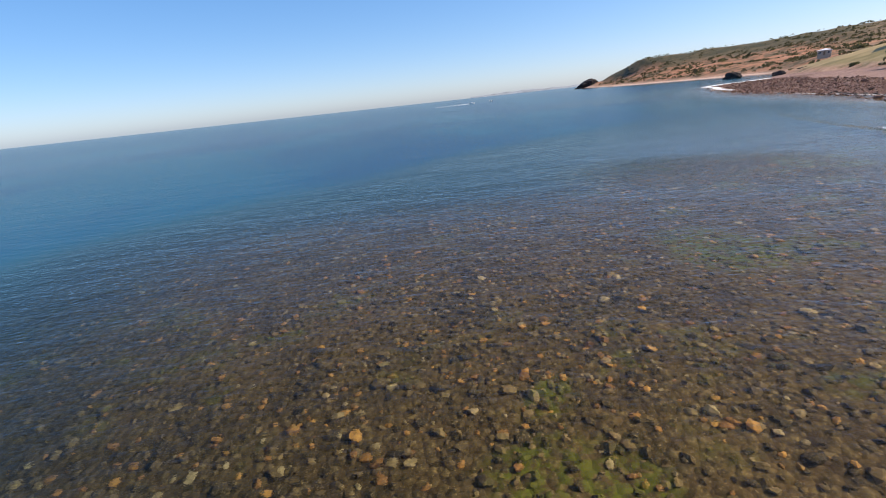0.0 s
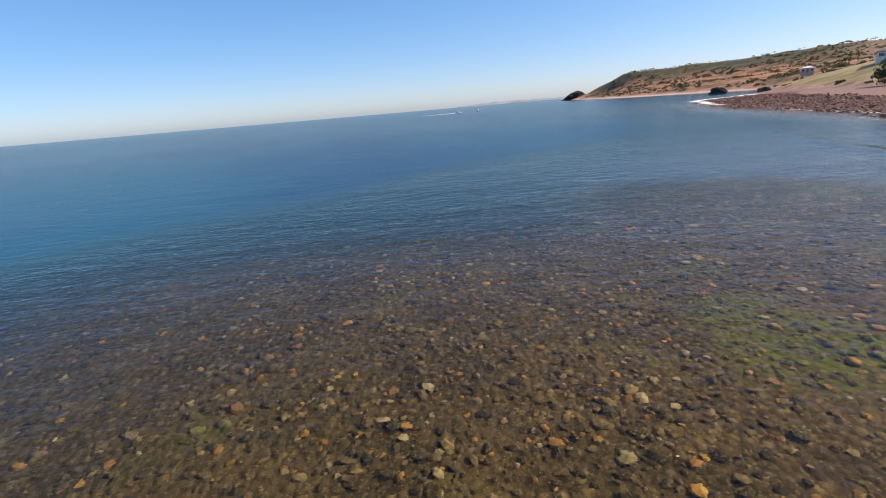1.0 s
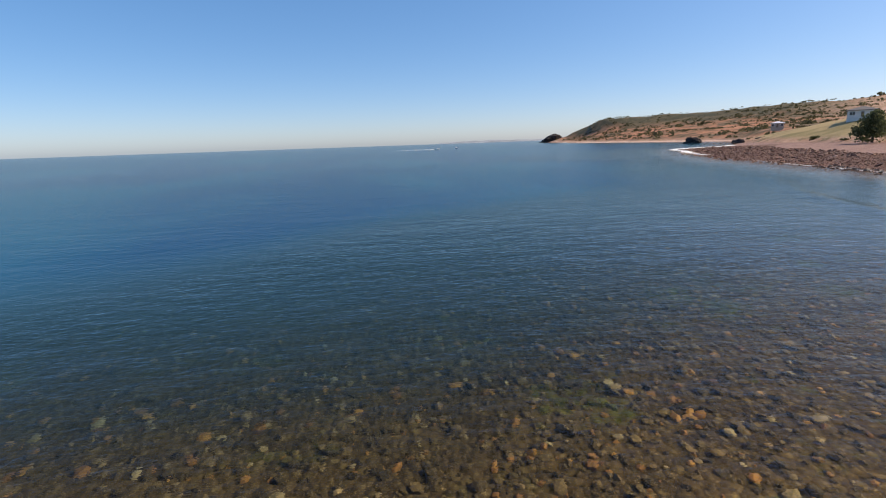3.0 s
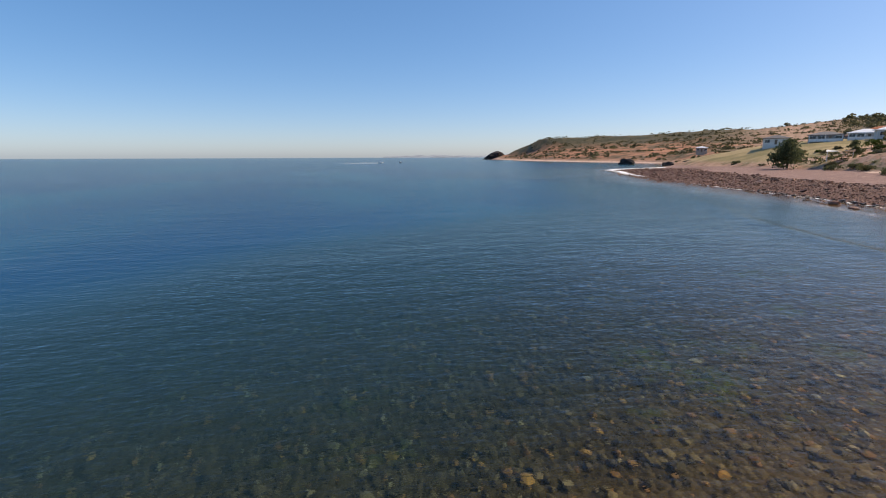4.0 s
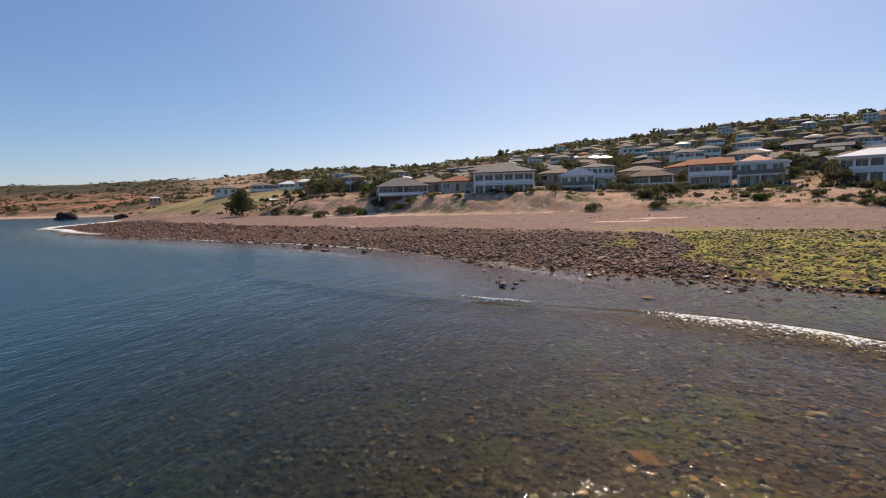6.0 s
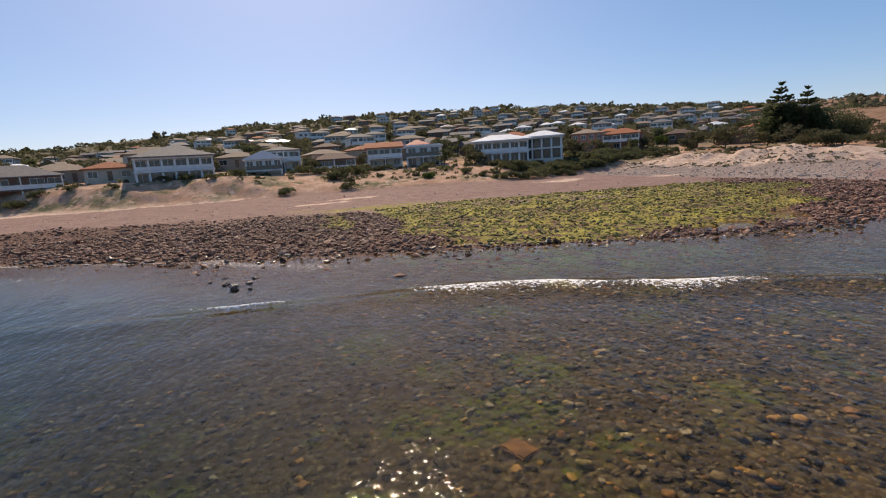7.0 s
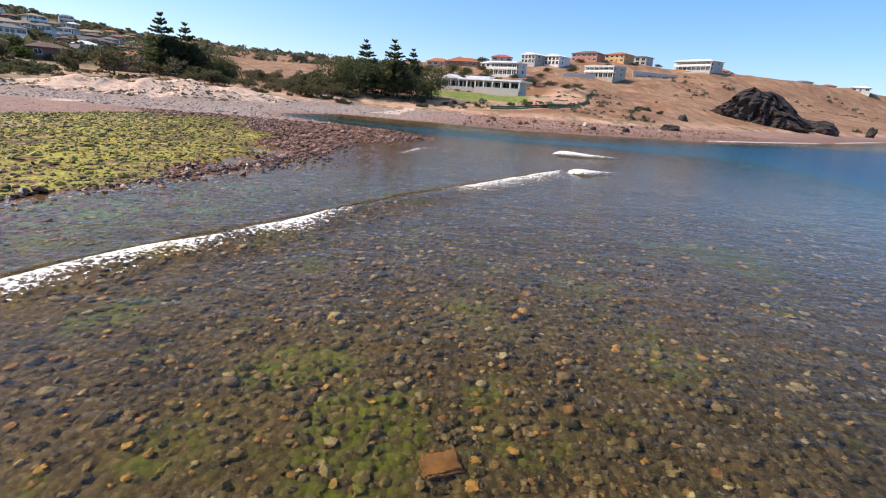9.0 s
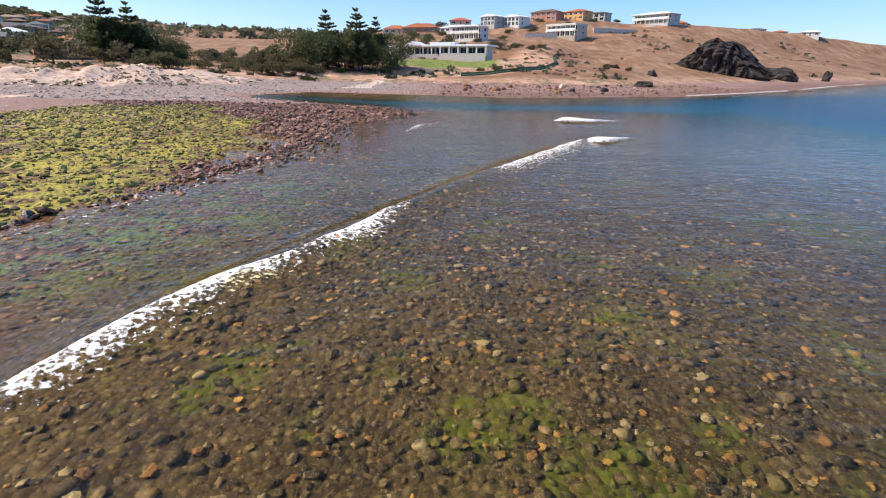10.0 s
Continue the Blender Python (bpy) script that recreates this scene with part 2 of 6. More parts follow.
    h = k.math("ADD", k.math("MULTIPLY", mid, 0.8), k.math("MULTIPLY", k.math("SUBTRACT", 1.0, k.cells(5.0)), 0.6))
    return k.finish(c, 0.9, 0.0, k.bump(h, 1.0, 0.14), 0.2)


def water_material():
    """Clear shallows that thicken to blue with depth; gloss by Fresnel on a rippled face."""
    k = Nodes("sea_water")
    chop = k.noise(1.25, 3.0, 0.6, stretch=(0.5, 1.0, 1.0), turn=-8.0)
    ripple = k.noise(4.2, 3.0, 0.6, stretch=(0.6, 1.0, 1.0), turn=12.0)
    swell = k.noise(0.22, 2.0, 0.5, stretch=(0.4, 1.0, 1.0))
    h = k.math("ADD", k.math("MULTIPLY", chop, 0.16), k.math("MULTIPLY", ripple, 0.09))
    h = k.math("ADD", h, k.math("MULTIPLY", swell, 0.25))
    # wind waves out on the open water
    sea_wave = k.noise(0.55, 4.0, 0.65, stretch=(0.4, 1.0, 1.0), turn=-6.0)
    h = k.math("ADD", h, k.math("MULTIPLY", k.math("MULTIPLY", sea_wave, k.attr("distant")), 0.35))
    # one slick patch glitters; elsewhere a light wind roughens the face
    glint = k.math("ADD", h, k.math("MULTIPLY", k.noise(12.0, 2.0, 0.5), 0.014))
    normal = k.bump(k.math("MULTIPLY", glint, k.span(k.attr("smooth_sea"), 0.0, 1.0, 0.12, 0.4)), 1.0, 1.0)
    fresnel_normal = k.bump(h, 0.5, 1.0)
    soft_normal = k.bump(h, 0.28, 1.0)
    depth = k.attr("depth")
    clear = k.ramp(k.math("MULTIPLY", depth, 0.5), [(0.0, (0.84, 0.79, 0.66)), (0.2, (0.74, 0.70, 0.52)), (0.35, (0.55, 0.555, 0.41)), (0.6, (0.25, 0.35, 0.31)), (1.0, (0.06, 0.18, 0.22))])
    see = k.add("ShaderNodeBsdfRefraction")
    see.inputs["IOR"].default_value, see.inputs["Roughness"].default_value = 1.333, 0.0
    k.put(see.inputs["Color"], clear)
    k.put(see.inputs["Normal"], soft_normal)
    deep = k.add("ShaderNodeBsdfDiffuse")
    drift = k.noise(0.02, 4.0, 0.55, stretch=(1.0, 0.5, 1.0))
    open_sea = k.mix(k.span(drift, 0.4, 0.62), (0.005, 0.055, 0.132), (0.008, 0.088, 0.156))
    k.put(deep.inputs[0], k.mix(k.span(depth, 0.8, 4.5), (0.034, 0.086, 0.088), open_sea))
    thick = k.span(depth, 0.75, 3.6, 0.0, 0.97)
    body = k.add("ShaderNodeMixShader")
    k.put(body.inputs[0], thick)
    k.put(body.inputs[1], see.outputs[0])
    k.put(body.inputs[2], deep.outputs[0])
    gloss = k.add("ShaderNodeBsdfGlossy")
    gloss.distribution = "BECKMANN"
    k.put(gloss.inputs["Roughness"], k.span(k.attr("smooth_sea"), 0.0, 0.9, 0.17, 0.085))
    k.put(gloss.inputs["Normal"], normal)
    fres = k.add("ShaderNodeFresnel")
    fres.inputs["IOR"].default_value = 1.333
    k.put(fres.inputs["Normal"], fresnel_normal)
    top = k.add("ShaderNodeMixShader")
    k.put(top.inputs[0], k.math("MULTIPLY", fres.outputs[0], k.math("ADD", k.math("MINIMUM", k.span(depth, 0.8, 3.5, 0.83, 0.42), k.span(depth, 0.15, 0.6, 0.56, 0.83)), k.math("MULTIPLY", k.attr("distant"), 0.19))))
    k.put(top.inputs[1], body.outputs[0])
    k.put(top.inputs[2], gloss.outputs[0])
    k.put(k.out.inputs["Surface"], top.outputs[0])
    return k.mat


def foam_material():
    k = Nodes("sea_foam")
    lace = k.math("ADD", k.math("MULTIPLY", k.noise(4.5, 8.0, 0.8), 0.9), k.math("MULTIPLY", k.cells(9.0), 0.2))
    cover = k.span(k.math("ADD", k.attr("foam"), k.math("MULTIPLY", k.math("SUBTRACT", lace, 0.5), 2.4)), 0.62, 0.82)
    white = k.add("ShaderNodeBsdfDiffuse")
    k.put(white.inputs[0], k.mix(k.noise(6.0), (0.72, 0.74, 0.75), (0.9, 0.9, 0.9)))
    k.put(white.inputs["Normal"], k.bump(lace, 0.8, 0.08))
    clear = k.add("ShaderNodeBsdfTransparent")
    m = k.add("ShaderNodeMixShader")
    k.put(m.inputs[0], cover)
    k.put(m.inputs[1], clear.outputs[0])
    k.put(m.inputs[2], white.outputs[0])
    k.put(k.out.inputs["Surface"], m.outputs[0])
    return k.mat


m_ground, m_water, m_foam = ground_material(), water_material(), foam_material()
m_wall_white = plain("white_render", (0.74, 0.70, 0.64), 0.8, 0.08, 0.6, by_object=0.75)
m_wall_grey = plain("grey_render", (0.42, 0.40, 0.38), 0.8, 0.12, 0.6, by_object=0.75)
m_wall_cream = plain("cream_render", (0.62, 0.53, 0.42), 0.8, 0.12, 0.6, by_object=0.75)
m_wall_brick = plain("brown_brick", (0.30, 0.17, 0.12), 0.85, 0.25, 2.5, by_object=0.75)
m_wall_pink = plain("salmon_render", (0.52, 0.22, 0.15), 0.85, 0.15, 0.8)
m_wall_ochre = plain("ochre_render", (0.62, 0.36, 0.16), 0.85, 0.15, 0.8)
m_wall_blue = plain("pale_blue_cladding", (0.42, 0.46, 0.47), 0.6, 0.12, 0.8)
m_roof_orange = plain("terracotta_tile", (0.47, 0.16, 0.075), 0.85, 0.22, 1.6, by_object=0.45)
m_roof_red = plain("red_tin", (0.52, 0.12, 0.08), 0.6, 0.15, 1.0)
m_roof_brown = plain("brown_tile", (0.21, 0.13, 0.10), 0.85, 0.25, 1.6, by_object=0.45)
m_roof_grey = plain("grey_tile", (0.20, 0.19, 0.19), 0.8, 0.22, 1.6, by_object=0.45)
m_roof_tan = plain("tan_tile", (0.36, 0.27, 0.20), 0.85, 0.22, 1.6, by_object=0.45)
m_roof_white = plain("white_tin", (0.80, 0.81, 0.82), 0.5, 0.06, 0.6)
m_trim = plain("white_trim", (0.78, 0.78, 0.76), 0.6, 0.06, 1.0)
m_dark_trim = plain("dark_trim", (0.06, 0.06, 0.065), 0.6, 0.2, 1.0)
m_timber = plain("weathered_timber", (0.22, 0.16, 0.11), 0.85, 0.3, 3.0)
m_concrete = plain("pale_concrete", (0.56, 0.43, 0.34), 0.9, 0.15, 0.8)
m_pale_wall = plain("pale_boundary_wall", (0.66, 0.56, 0.46), 0.9, 0.12, 0.8)
m_fence_mesh = plain("green_fence_mesh", (0.04, 0.14, 0.085), 0.8, 0.25, 1.5)
m_bark = plain("bark", (0.11, 0.08, 0.06), 0.95, 0.35, 4.0, bump=0.8)
m_sail = plain("white_sailcloth", (0.8, 0.78, 0.74), 0.8, 0.05, 1.0)


def glass_material():
    k = Nodes("window_glass")
    p = k.add("ShaderNodeBsdfPrincipled")
    k.put(p.inputs["Base Color"], k.mix(k.noise(0.7), (0.012, 0.018, 0.024), (0.05, 0.065, 0.075)))
    p.inputs["Roughness"].default_value, p.inputs["Specular IOR Level"].default_value = 0.06, 0.6
    k.put(k.out.inputs["Surface"], p.outputs[0])
    return k.mat


m_glass = glass_material()


def leaf_material(name, dark, light):
    k = Nodes(name)
    c = k.mix(k.island(), dark, light)
    c = k.mix(k.span(k.object_random(), 0, 1, 0.0, 0.45), c, tuple(0.5 * (a + b) * f for a, b, f in zip(dark, light, (1.5, 1.1, 0.9))))
    c = k.mix(k.span(k.noise(0.8, 3.0), 0.4, 0.65, 0.0, 0.5), c, tuple(x * 0.5 for x in dark))
    k.finish(c, 0.75, 0.0, None, 0.2)
    front = k.out.inputs["Surface"].links[0].from_socket
    through_leaf = k.add("ShaderNodeBsdfTranslucent")
    k.put(through_leaf.inputs[0], k.mix(0.5, c, tuple(min(1.0, x * 1.6) for x in light)))
    both = k.add("ShaderNodeMixShader")
    both.inputs[0].default_value = 0.42
    k.put(both.inputs[1], front)
    k.put(both.inputs[2], through_leaf.outputs[0])
    k.put(k.out.inputs["Surface"], both.outputs[0])
    return k.mat


m_leaf_dark = leaf_material("dark_conifer_foliage", (0.046, 0.06, 0.03), (0.12, 0.138, 0.065))
m_leaf_olive = leaf_material("olive_foliage", (0.05, 0.052, 0.028), (0.13, 0.126, 0.068))
m_leaf_heath = leaf_material("coastal_heath_foliage", (0.055, 0.063, 0.03), (0.13, 0.138, 0.07))
m_leaf_grey = leaf_material("grey_green_foliage", (0.075, 0.08, 0.05), (0.16, 0.155, 0.10))
m_leaf_green = leaf_material("fresh_green_foliage", (0.035, 0.06, 0.015), (0.09, 0.13, 0.03))


# ---- the lie of the land ----
# Shore from the northern headland past the reef and the creek mouth to the southern hill; land lies on its eastern side.
SHORE = [(4900, 2600), (1400, 1700), (560, 1180), (360, 1010), (322, 966), (315, 900), (270, 700), (236, 563), (228, 403), (222, 302), (190, 250),
         (150, 205), (113, 179), (90, 140), (75, 110), (64, 76), (60, 59), (54, 43), (47, 31.5), (39.2, 18), (36.3, 12.6), (33.5, 6), (31, 0.5), (28.9, -6),
         (26.6, -15), (26, -24), (21.5, -36), (23, -42), (33, -50), (49, -63), (51, -70), (43, -82), (25, -77), (5, -70), (-15, -73), (-34, -77.5),
         (-73, -104.5), (-120, -145), (-190, -190), (-290, -245), (-400, -330), (-470, -450), (-400, -650), (-420, -1800), (600, -4890), (4900, -4890)]
# The foot of the dunes and slopes behind the beach.
FOOT = [(4900, 2700), (1440, 1750), (600, 1200), (392, 1020), (336, 968), (336, 900), (296, 700), (266, 563), (256, 403), (244, 308), (196, 258),
        (178, 225), (154, 155), (136, 113), (124, 80), (116, 50), (111, 22), (107, -2), (97, -24), (104, -56), (106, -72), (95, -88), (78, -101),
        (62, -112), (48, -120), (24, -118), (-10, -110), (-42, -117), (-74, -142), (-120, -172), (-186, -206), (-276, -262), (-384, -346), (-452, -455), (-380, -650),
        (-400, -1800), (600, -4880), (4900, -4880)]
# The skyline round the bay: bearing, distance, rise in degrees.
SKYLINE = [(0, 1100, -0.2), (15, 1060, 0.1), (19.5, 1030, 0.3), (20.7, 1000, 1.0), (25, 900, 2.1), (40, 820, 2.5), (46, 810, 2.75), (53, 800, 3.2), (60, 780, 3.45), (70, 760, 3.5), (75, 730, 4.0),
           (82, 690, 4.7), (90, 640, 5.5), (98, 620, 6.15), (108, 610, 6.4), (117, 610, 6.05), (127, 630, 5.5), (135, 650, 4.7), (145, 680, 3.8),
           (150, 680, 3.6), (163, 640, 3.1), (170, 500, 3.3), (176, 400, 3.5), (185, 395, 4.2), (190, 398, 4.45), (197, 400, 4.6), (204, 400, 4.55), (211, 420, 3.8),
           (215, 450, 3.2), (219, 480, 2.6), (224, 510, 1.8), (229, 520, 1.4), (236, 520, 0.8), (246, 500, 0.0), (360, 400, -0.2)]
CENTRE = (12.0, 22.0)
FLATS = [(42, 16), (49, 15.5), (57, 17), (74, 17), (71, 6), (65, -13), (62, -37), (50, -43), (41, -30), (34, -26), (31, -12), (30, -1.5), (28.7, -2.3),
         (30.5, 2), (34, 8), (39, 11)]


# Tufts of bright green weed on the sea bed: place and reach.
WEED = [(14.4, 21.3, 1.0), (16.8, 19.6, 0.9), (16.5, 24.7, 0.9), (8.9, 22.7, 1.2), (9.7, 20.6, 1.2), (16.1, 17.0, 1.0), (16.0, 18.6, 1.0), (13.3, 13.4, 0.8), (9.0, 14.2, 0.8), (16.1, 16.9, 1.1), (18.1, 15.5, 0.8), (22.9, 14.1, 0.8), (13.8, 15.9, 0.8), (19.0, 18.0, 1.0), (22.8, 14.3, 0.9), (18.1, 15.6, 0.9), (19.5, 9.8, 1.1), (14.2, 11.8, 1.0), (-5.1, -3.6, 1.1), (-3.6, -4.0, 1.0), (-4.1, -1.6, 0.8), (-2.1, -0.8, 0.6), (4.5, 4.5, 2.0), (1.6, -2.6, 0.8), (3.2, 6.7, 1.6), (3.0, 4.4, 1.3), (4.8, 10.4, 0.9), (28.4, 7.1, 1.6), (25.4, 4.3, 1.6), (28.1, 9.1, 1.2), (28.5, 10.1, 1.5)]
# The edge of the deep water off the reef.
DEEP = [(-60, -115), (-40, -86), (-22, -41), (-20, -16), (-22, 0), (-21, 12), (-15, 21), (-7, 28), (1, 37), (13, 47), (30, 62), (58, 115), (-900, 900), (-900, -900)]


def edge_distance(px, py, line, closed=True):
    best = np.full(px.shape, 1e18)
    pairs = list(zip(line, line[1:] + line[:1])) if closed else list(zip(line, line[1:]))
    for (ax, ay), (bx, by) in pairs:
        dx, dy = bx - ax, by - ay
        u = np.clip(((px - ax) * dx + (py - ay) * dy) / (dx * dx + dy * dy), 0, 1)
        best = np.minimum(best, (px - ax - u * dx) ** 2 + (py - ay - u * dy) ** 2)
    return np.sqrt(best)


def signed(px, py, line):
    """Distance to a closed line, positive inside."""
    inside = np.zeros(px.shape, bool)
    for (ax, ay), (bx, by) in zip(line, line[1:] + line[:1]):
        if ay != by:
            inside ^= ((ay > py) != (by > py)) & (px < (bx - ax) * (py - ay) / (by - ay) + ax)
    return np.where(inside, 1.0, -1.0) * edge_distance(px, py, line)


def hash_noise(px, py, seed=0):
    """Smooth value noise from 0 to 1."""
    ix, iy = np.floor(px), np.floor(py)
    fx, fy = px - ix, py - iy
    fx, fy = fx * fx * (3 - 2 * fx), fy * fy * (3 - 2 * fy)

    def corner(a, b):
        v = np.sin(a * 127.1 + b * 311.7 + seed * 74.7) * 43758.5453
        return v - np.floor(v)

    low = corner(ix, iy) * (1 - fx) + corner(ix + 1, iy) * fx
    high = corner(ix, iy + 1) * (1 - fx) + corner(ix + 1, iy + 1) * fx
    return low * (1 - fy) + high * fy


def rough_noise(px, py, scale, seed=0, octaves=4):
    total, weight = 0.0, 0.0
    for o in range(octaves):
        total = total + hash_noise(px * 2**o / scale, py * 2**o / scale, seed + o * 13) * 0.5**o
        weight += 0.5**o
    return total / weight


def smooth(value, low, high):
    u = np.clip((value - low) / (high - low), 0, 1)
    return u * u * (3 - 2 * u)


def bump_at(px, py, x, y, rx, ry=None, turn=0.0):
    c, s = math.cos(radians(turn)), math.sin(radians(turn))
    u, v = (px - x) * c + (py - y) * s, -(px - x) * s + (py - y) * c
    return np.exp(-((u / rx) ** 2 + (v / (ry or rx)) ** 2))


def lie(px, py):
    """Height of the ground, and the masks of its surfaces."""
    px, py = np.asarray(px, float), np.asarray(py, float)
    wob = (rough_noise(px, py, 9.0, 3) - 0.5) * 3.2 + (rough_noise(px, py, 2.0, 5) - 0.5) * 1.0
    far = np.hypot(px - CENTRE[0], py - CENTRE[1])
    d = signed(px, py, SHORE) + wob * smooth(200 - far, 0, 120)
    df = signed(px, py, FOOT) + (rough_noise(px, py, 14.0, 8) - 0.5) * 7.0
    bearing = np.degrees(np.arctan2(px - CENTRE[0], py - CENTRE[1])) % 360
    sky_b, sky_r, sky_e = (np.array(v, float) for v in zip(*SKYLINE))
    crest_r = np.interp(bearing, sky_b, sky_r)
    crest_z = 5.5 + crest_r * np.tan(np.radians(np.interp(bearing, sky_b, sky_e)))
    # beach and sea bed
    z = np.interp(d, [-160, -110, -74, -57, -46, -14, -4, 0, 3, 12, 40, 70, 95, 130], [-12, -8, -3.6, -1.2, -0.55, -0.38, -0.2, 0, 0.16, 0.36, 0.8, 1.5, 2.1, 2.5])
    sea = smooth(-d, 0.0, 4.0)
    z = z - sea * (0.8 * smooth(py, 12, 36) + 1.5 * smooth(py, 26, 62)) * smooth(-d, 3, 16)
    z = z - sea * 1.0 * bump_at(px, py, -16, -52, 30, 13) 
    # the creek's channel
    z = z - sea * 2.3 * np.exp(-(edge_distance(px, py, [(54, -66), (43, -63.5), (27, -54), (9, -47), (-12, -46)], False) / 5.5) ** 2)
    z = z - sea * 4.2 * bump_at(px, py, -36, -26, 19, 27) - sea * 2.6 * bump_at(px, py, -48, -66, 32, 22) * smooth(-d, 2, 10)
    z = z - sea * 0.6 * bump_at(px, py, -9, 25, 11, 11) - sea * 0.4 * smooth(py, 11, 21) * smooth(-d, 25, 36) - sea * 0.22 * bump_at(px, py, 7, 23, 13, 7)
    z = z - sea * 1.9 * smooth(signed(px, py, DEEP), -2, 15) * smooth(-d, 6, 20)
    # small tide pools let into the seaward edge of the reef
    z = z - 0.34 * smooth(rough_noise(px, py, 3.4, 23, 3), 0.57, 0.68) * smooth(d, 0.5, 2.0) * (1 - smooth(d, 8, 13)) * (1 - smooth(py, 6, 16)) * smooth(py, -48, -40)
    z = z + (rough_noise(px, py, 5.0, 21) - 0.5) * 0.16 * smooth(160 - far, 0, 80)
    # dunes and hills
    land = df > 0
    lift = np.interp(df, [0, 5, 12, 20, 32], [0, 1.5, 2.9, 3.9, 4.3]) * (0.85 + 0.3 * rough_noise(px, py, 26.0, 31)) * (0.8 + 0.35 * smooth(py, -15, 25))
    share = np.clip(df, 0, None) / (np.clip(df, 0, None) + np.clip(crest_r - far, 0.0, None) + 1e-6)
    hill = np.clip(crest_z - 6.2, 0, None) * share ** 1.4 * np.where(bearing > 200, smooth(df, 4, 34), smooth(df, 8, 70))
    hill = hill + (rough_noise(px, py, 70.0, 41) - 0.5) * 7.0 * smooth(df, 40, 160) * (crest_z > 9)
    beyond = np.clip(far - crest_r, 0, None)
    z = np.where(land, z + lift + np.clip(hill - beyond * 0.07, -2.0, None), z)
    z = z + 1.3 * smooth(df, 3, 11) * (1 - smooth(df, 13, 19)) * smooth(py, 15, 30) * (1 - smooth(py, 105, 130))
    # the sand mound at the creek, the terrace of the cafe, the dark point in the north
    z = z + 3.7 * bump_at(px, py, 86, -86, 27, 8, 38) ** 0.8 * (0.5 + 1.0 * rough_noise(px, py, 7.0, 51, 5) + 0.7 * (rough_noise(px, py, 3.0, 54, 3) - 0.5))
    z = z + (rough_noise(px, py, 4.0, 53) - 0.5) * 2.2 * smooth(df, 0, 3) * (1 - smooth(df, 9, 15)) * smooth(py, 12, 24) * (1 - smooth(py, 105, 130))
    terrace = bump_at(px, py, 14, -183, 34, 20) ** 0.5
    z = np.where(land & (terrace > 0.55), z * (1 - smooth(terrace, 0.55, 0.8)) + 7.6 * smooth(terrace, 0.55, 0.8), z)
    z = z + land * smooth(df, 4, 40) * 4.6 * bump_at(px, py, 222, 192, 62, 62) + land * smooth(df, 4, 30) * 3.0 * bump_at(px, py, 262, 305, 40, 40)
    north = smooth(py, 240, 420) * smooth(px, 150, 230)
    tip = bump_at(px, py, 348, 985, 34, 34)
    z = z + land * tip * 13
    z = z - land * smooth(df, 0, 8) * 2.4 * bump_at(px, py, 20, -140, 26, 17)
    # shallow gullies down the southern slope
    z = z + (rough_noise(px, py, 16.0, 86) - 0.5) * 3.2 * smooth(df, 15, 45) * smooth(bearing, 172, 180)
    z = z + (rough_noise(px, py, 38.0, 87) - 0.5) * 7.0 * smooth(df, 6, 50) * (1 - smooth(bearing, 48, 54)) * smooth(far, 260, 420)
    # masks
    m = {}
    m["weed"] = sum(bump_at(px, py, x, y, 0.85 * r) for x, y, r in WEED) * smooth(-d, 0.0, 1.0)
    m["bed"] = smooth(-d, -0.6, 0.8)
    near_reef = np.maximum(smooth(d, -1.0, 0.5), 0.6 * smooth(d, -10.0, -3.0)) * (1 - smooth(d + (rough_noise(px, py, 7.0, 61) - 0.5) * 10, 20, 27)) * smooth(230 - far, 0, 30) * smooth(py, -52, -40)
    south_beach = smooth(d, 0, 1.5) * (1 - smooth(d + (rough_noise(px, py, 9.0, 63) - 0.5) * 14, 7, 17)) * smooth(-py, 60, 72) * (1 - smooth(px, 8, 30))
    m["reef"] = np.maximum(near_reef, 0.45 * south_beach)
    m["pool"] = bump_at(px, py, 28.5, 4.5, 11, 3.2, 60) * smooth(-d, 0, 1)
    m["shingle"] = smooth(d + (rough_noise(px, py, 6.0, 64) - 0.5) * 6, 2, 6) * smooth(-df, -2, 2) * smooth(-py, 46, 54) * smooth(px, 18, 34)
    flats = signed(px, py, FLATS) + (rough_noise(px, py, 6.0, 71) - 0.5) * 9
    gully = edge_distance(px, py, [(36, 12), (46, 13.5), (54, 12), (66, 12)], False)
    m["algae"] = smooth(flats, -1.5, 3.0) * smooth(gully + (rough_noise(px, py, 4.0, 75) - 0.5) * 3, 1.2, 3.2) * (d > 0.5)
    sand = 1.35 * bump_at(px, py, 85, -84, 28, 9, 38) + 0.75 * bump_at(px, py, 84, 14.5, 2.2, 6.5) + 0.8 * bump_at(px, py, 89, 8, 2.2, 7) + 0.8 * bump_at(px, py, 88, -34, 4, 10, 20)
    sand = sand + 0.62 * bump_at(px, py, 80, -52, 3.5, 6) + 0.6 * bump_at(px, py, 84, 60, 2.5, 8) + 0.85 * bump_at(px, py, 122, 66, 7, 26, 14) + 0.5 * bump_at(px, py, 131, 95, 5, 16)
    sand = sand + 0.75 * smooth(py, 260, 330) * smooth(d, 4, 10) * (1 - smooth(df, -2, 4))
    sand = sand + 0.7 * (1 - smooth(df, 5, 13)) * smooth(df, -3, 0) * smooth(py, 15, 30) * (1 - smooth(py, 90, 120))
    m["sand"] = sand * (d > 1)
    m["scrub"] = smooth(df, -0.5, 2.5)
    east = smooth(bearing, 49, 56) * (1 - smooth(bearing, 143, 150))
    m["town"] = smooth(df, 34, 60) * east
    m["dry"] = np.where(bearing > 178, smooth(df, 1, 12), smooth(df, 12, 40)) * smooth(bearing, 146, 152)
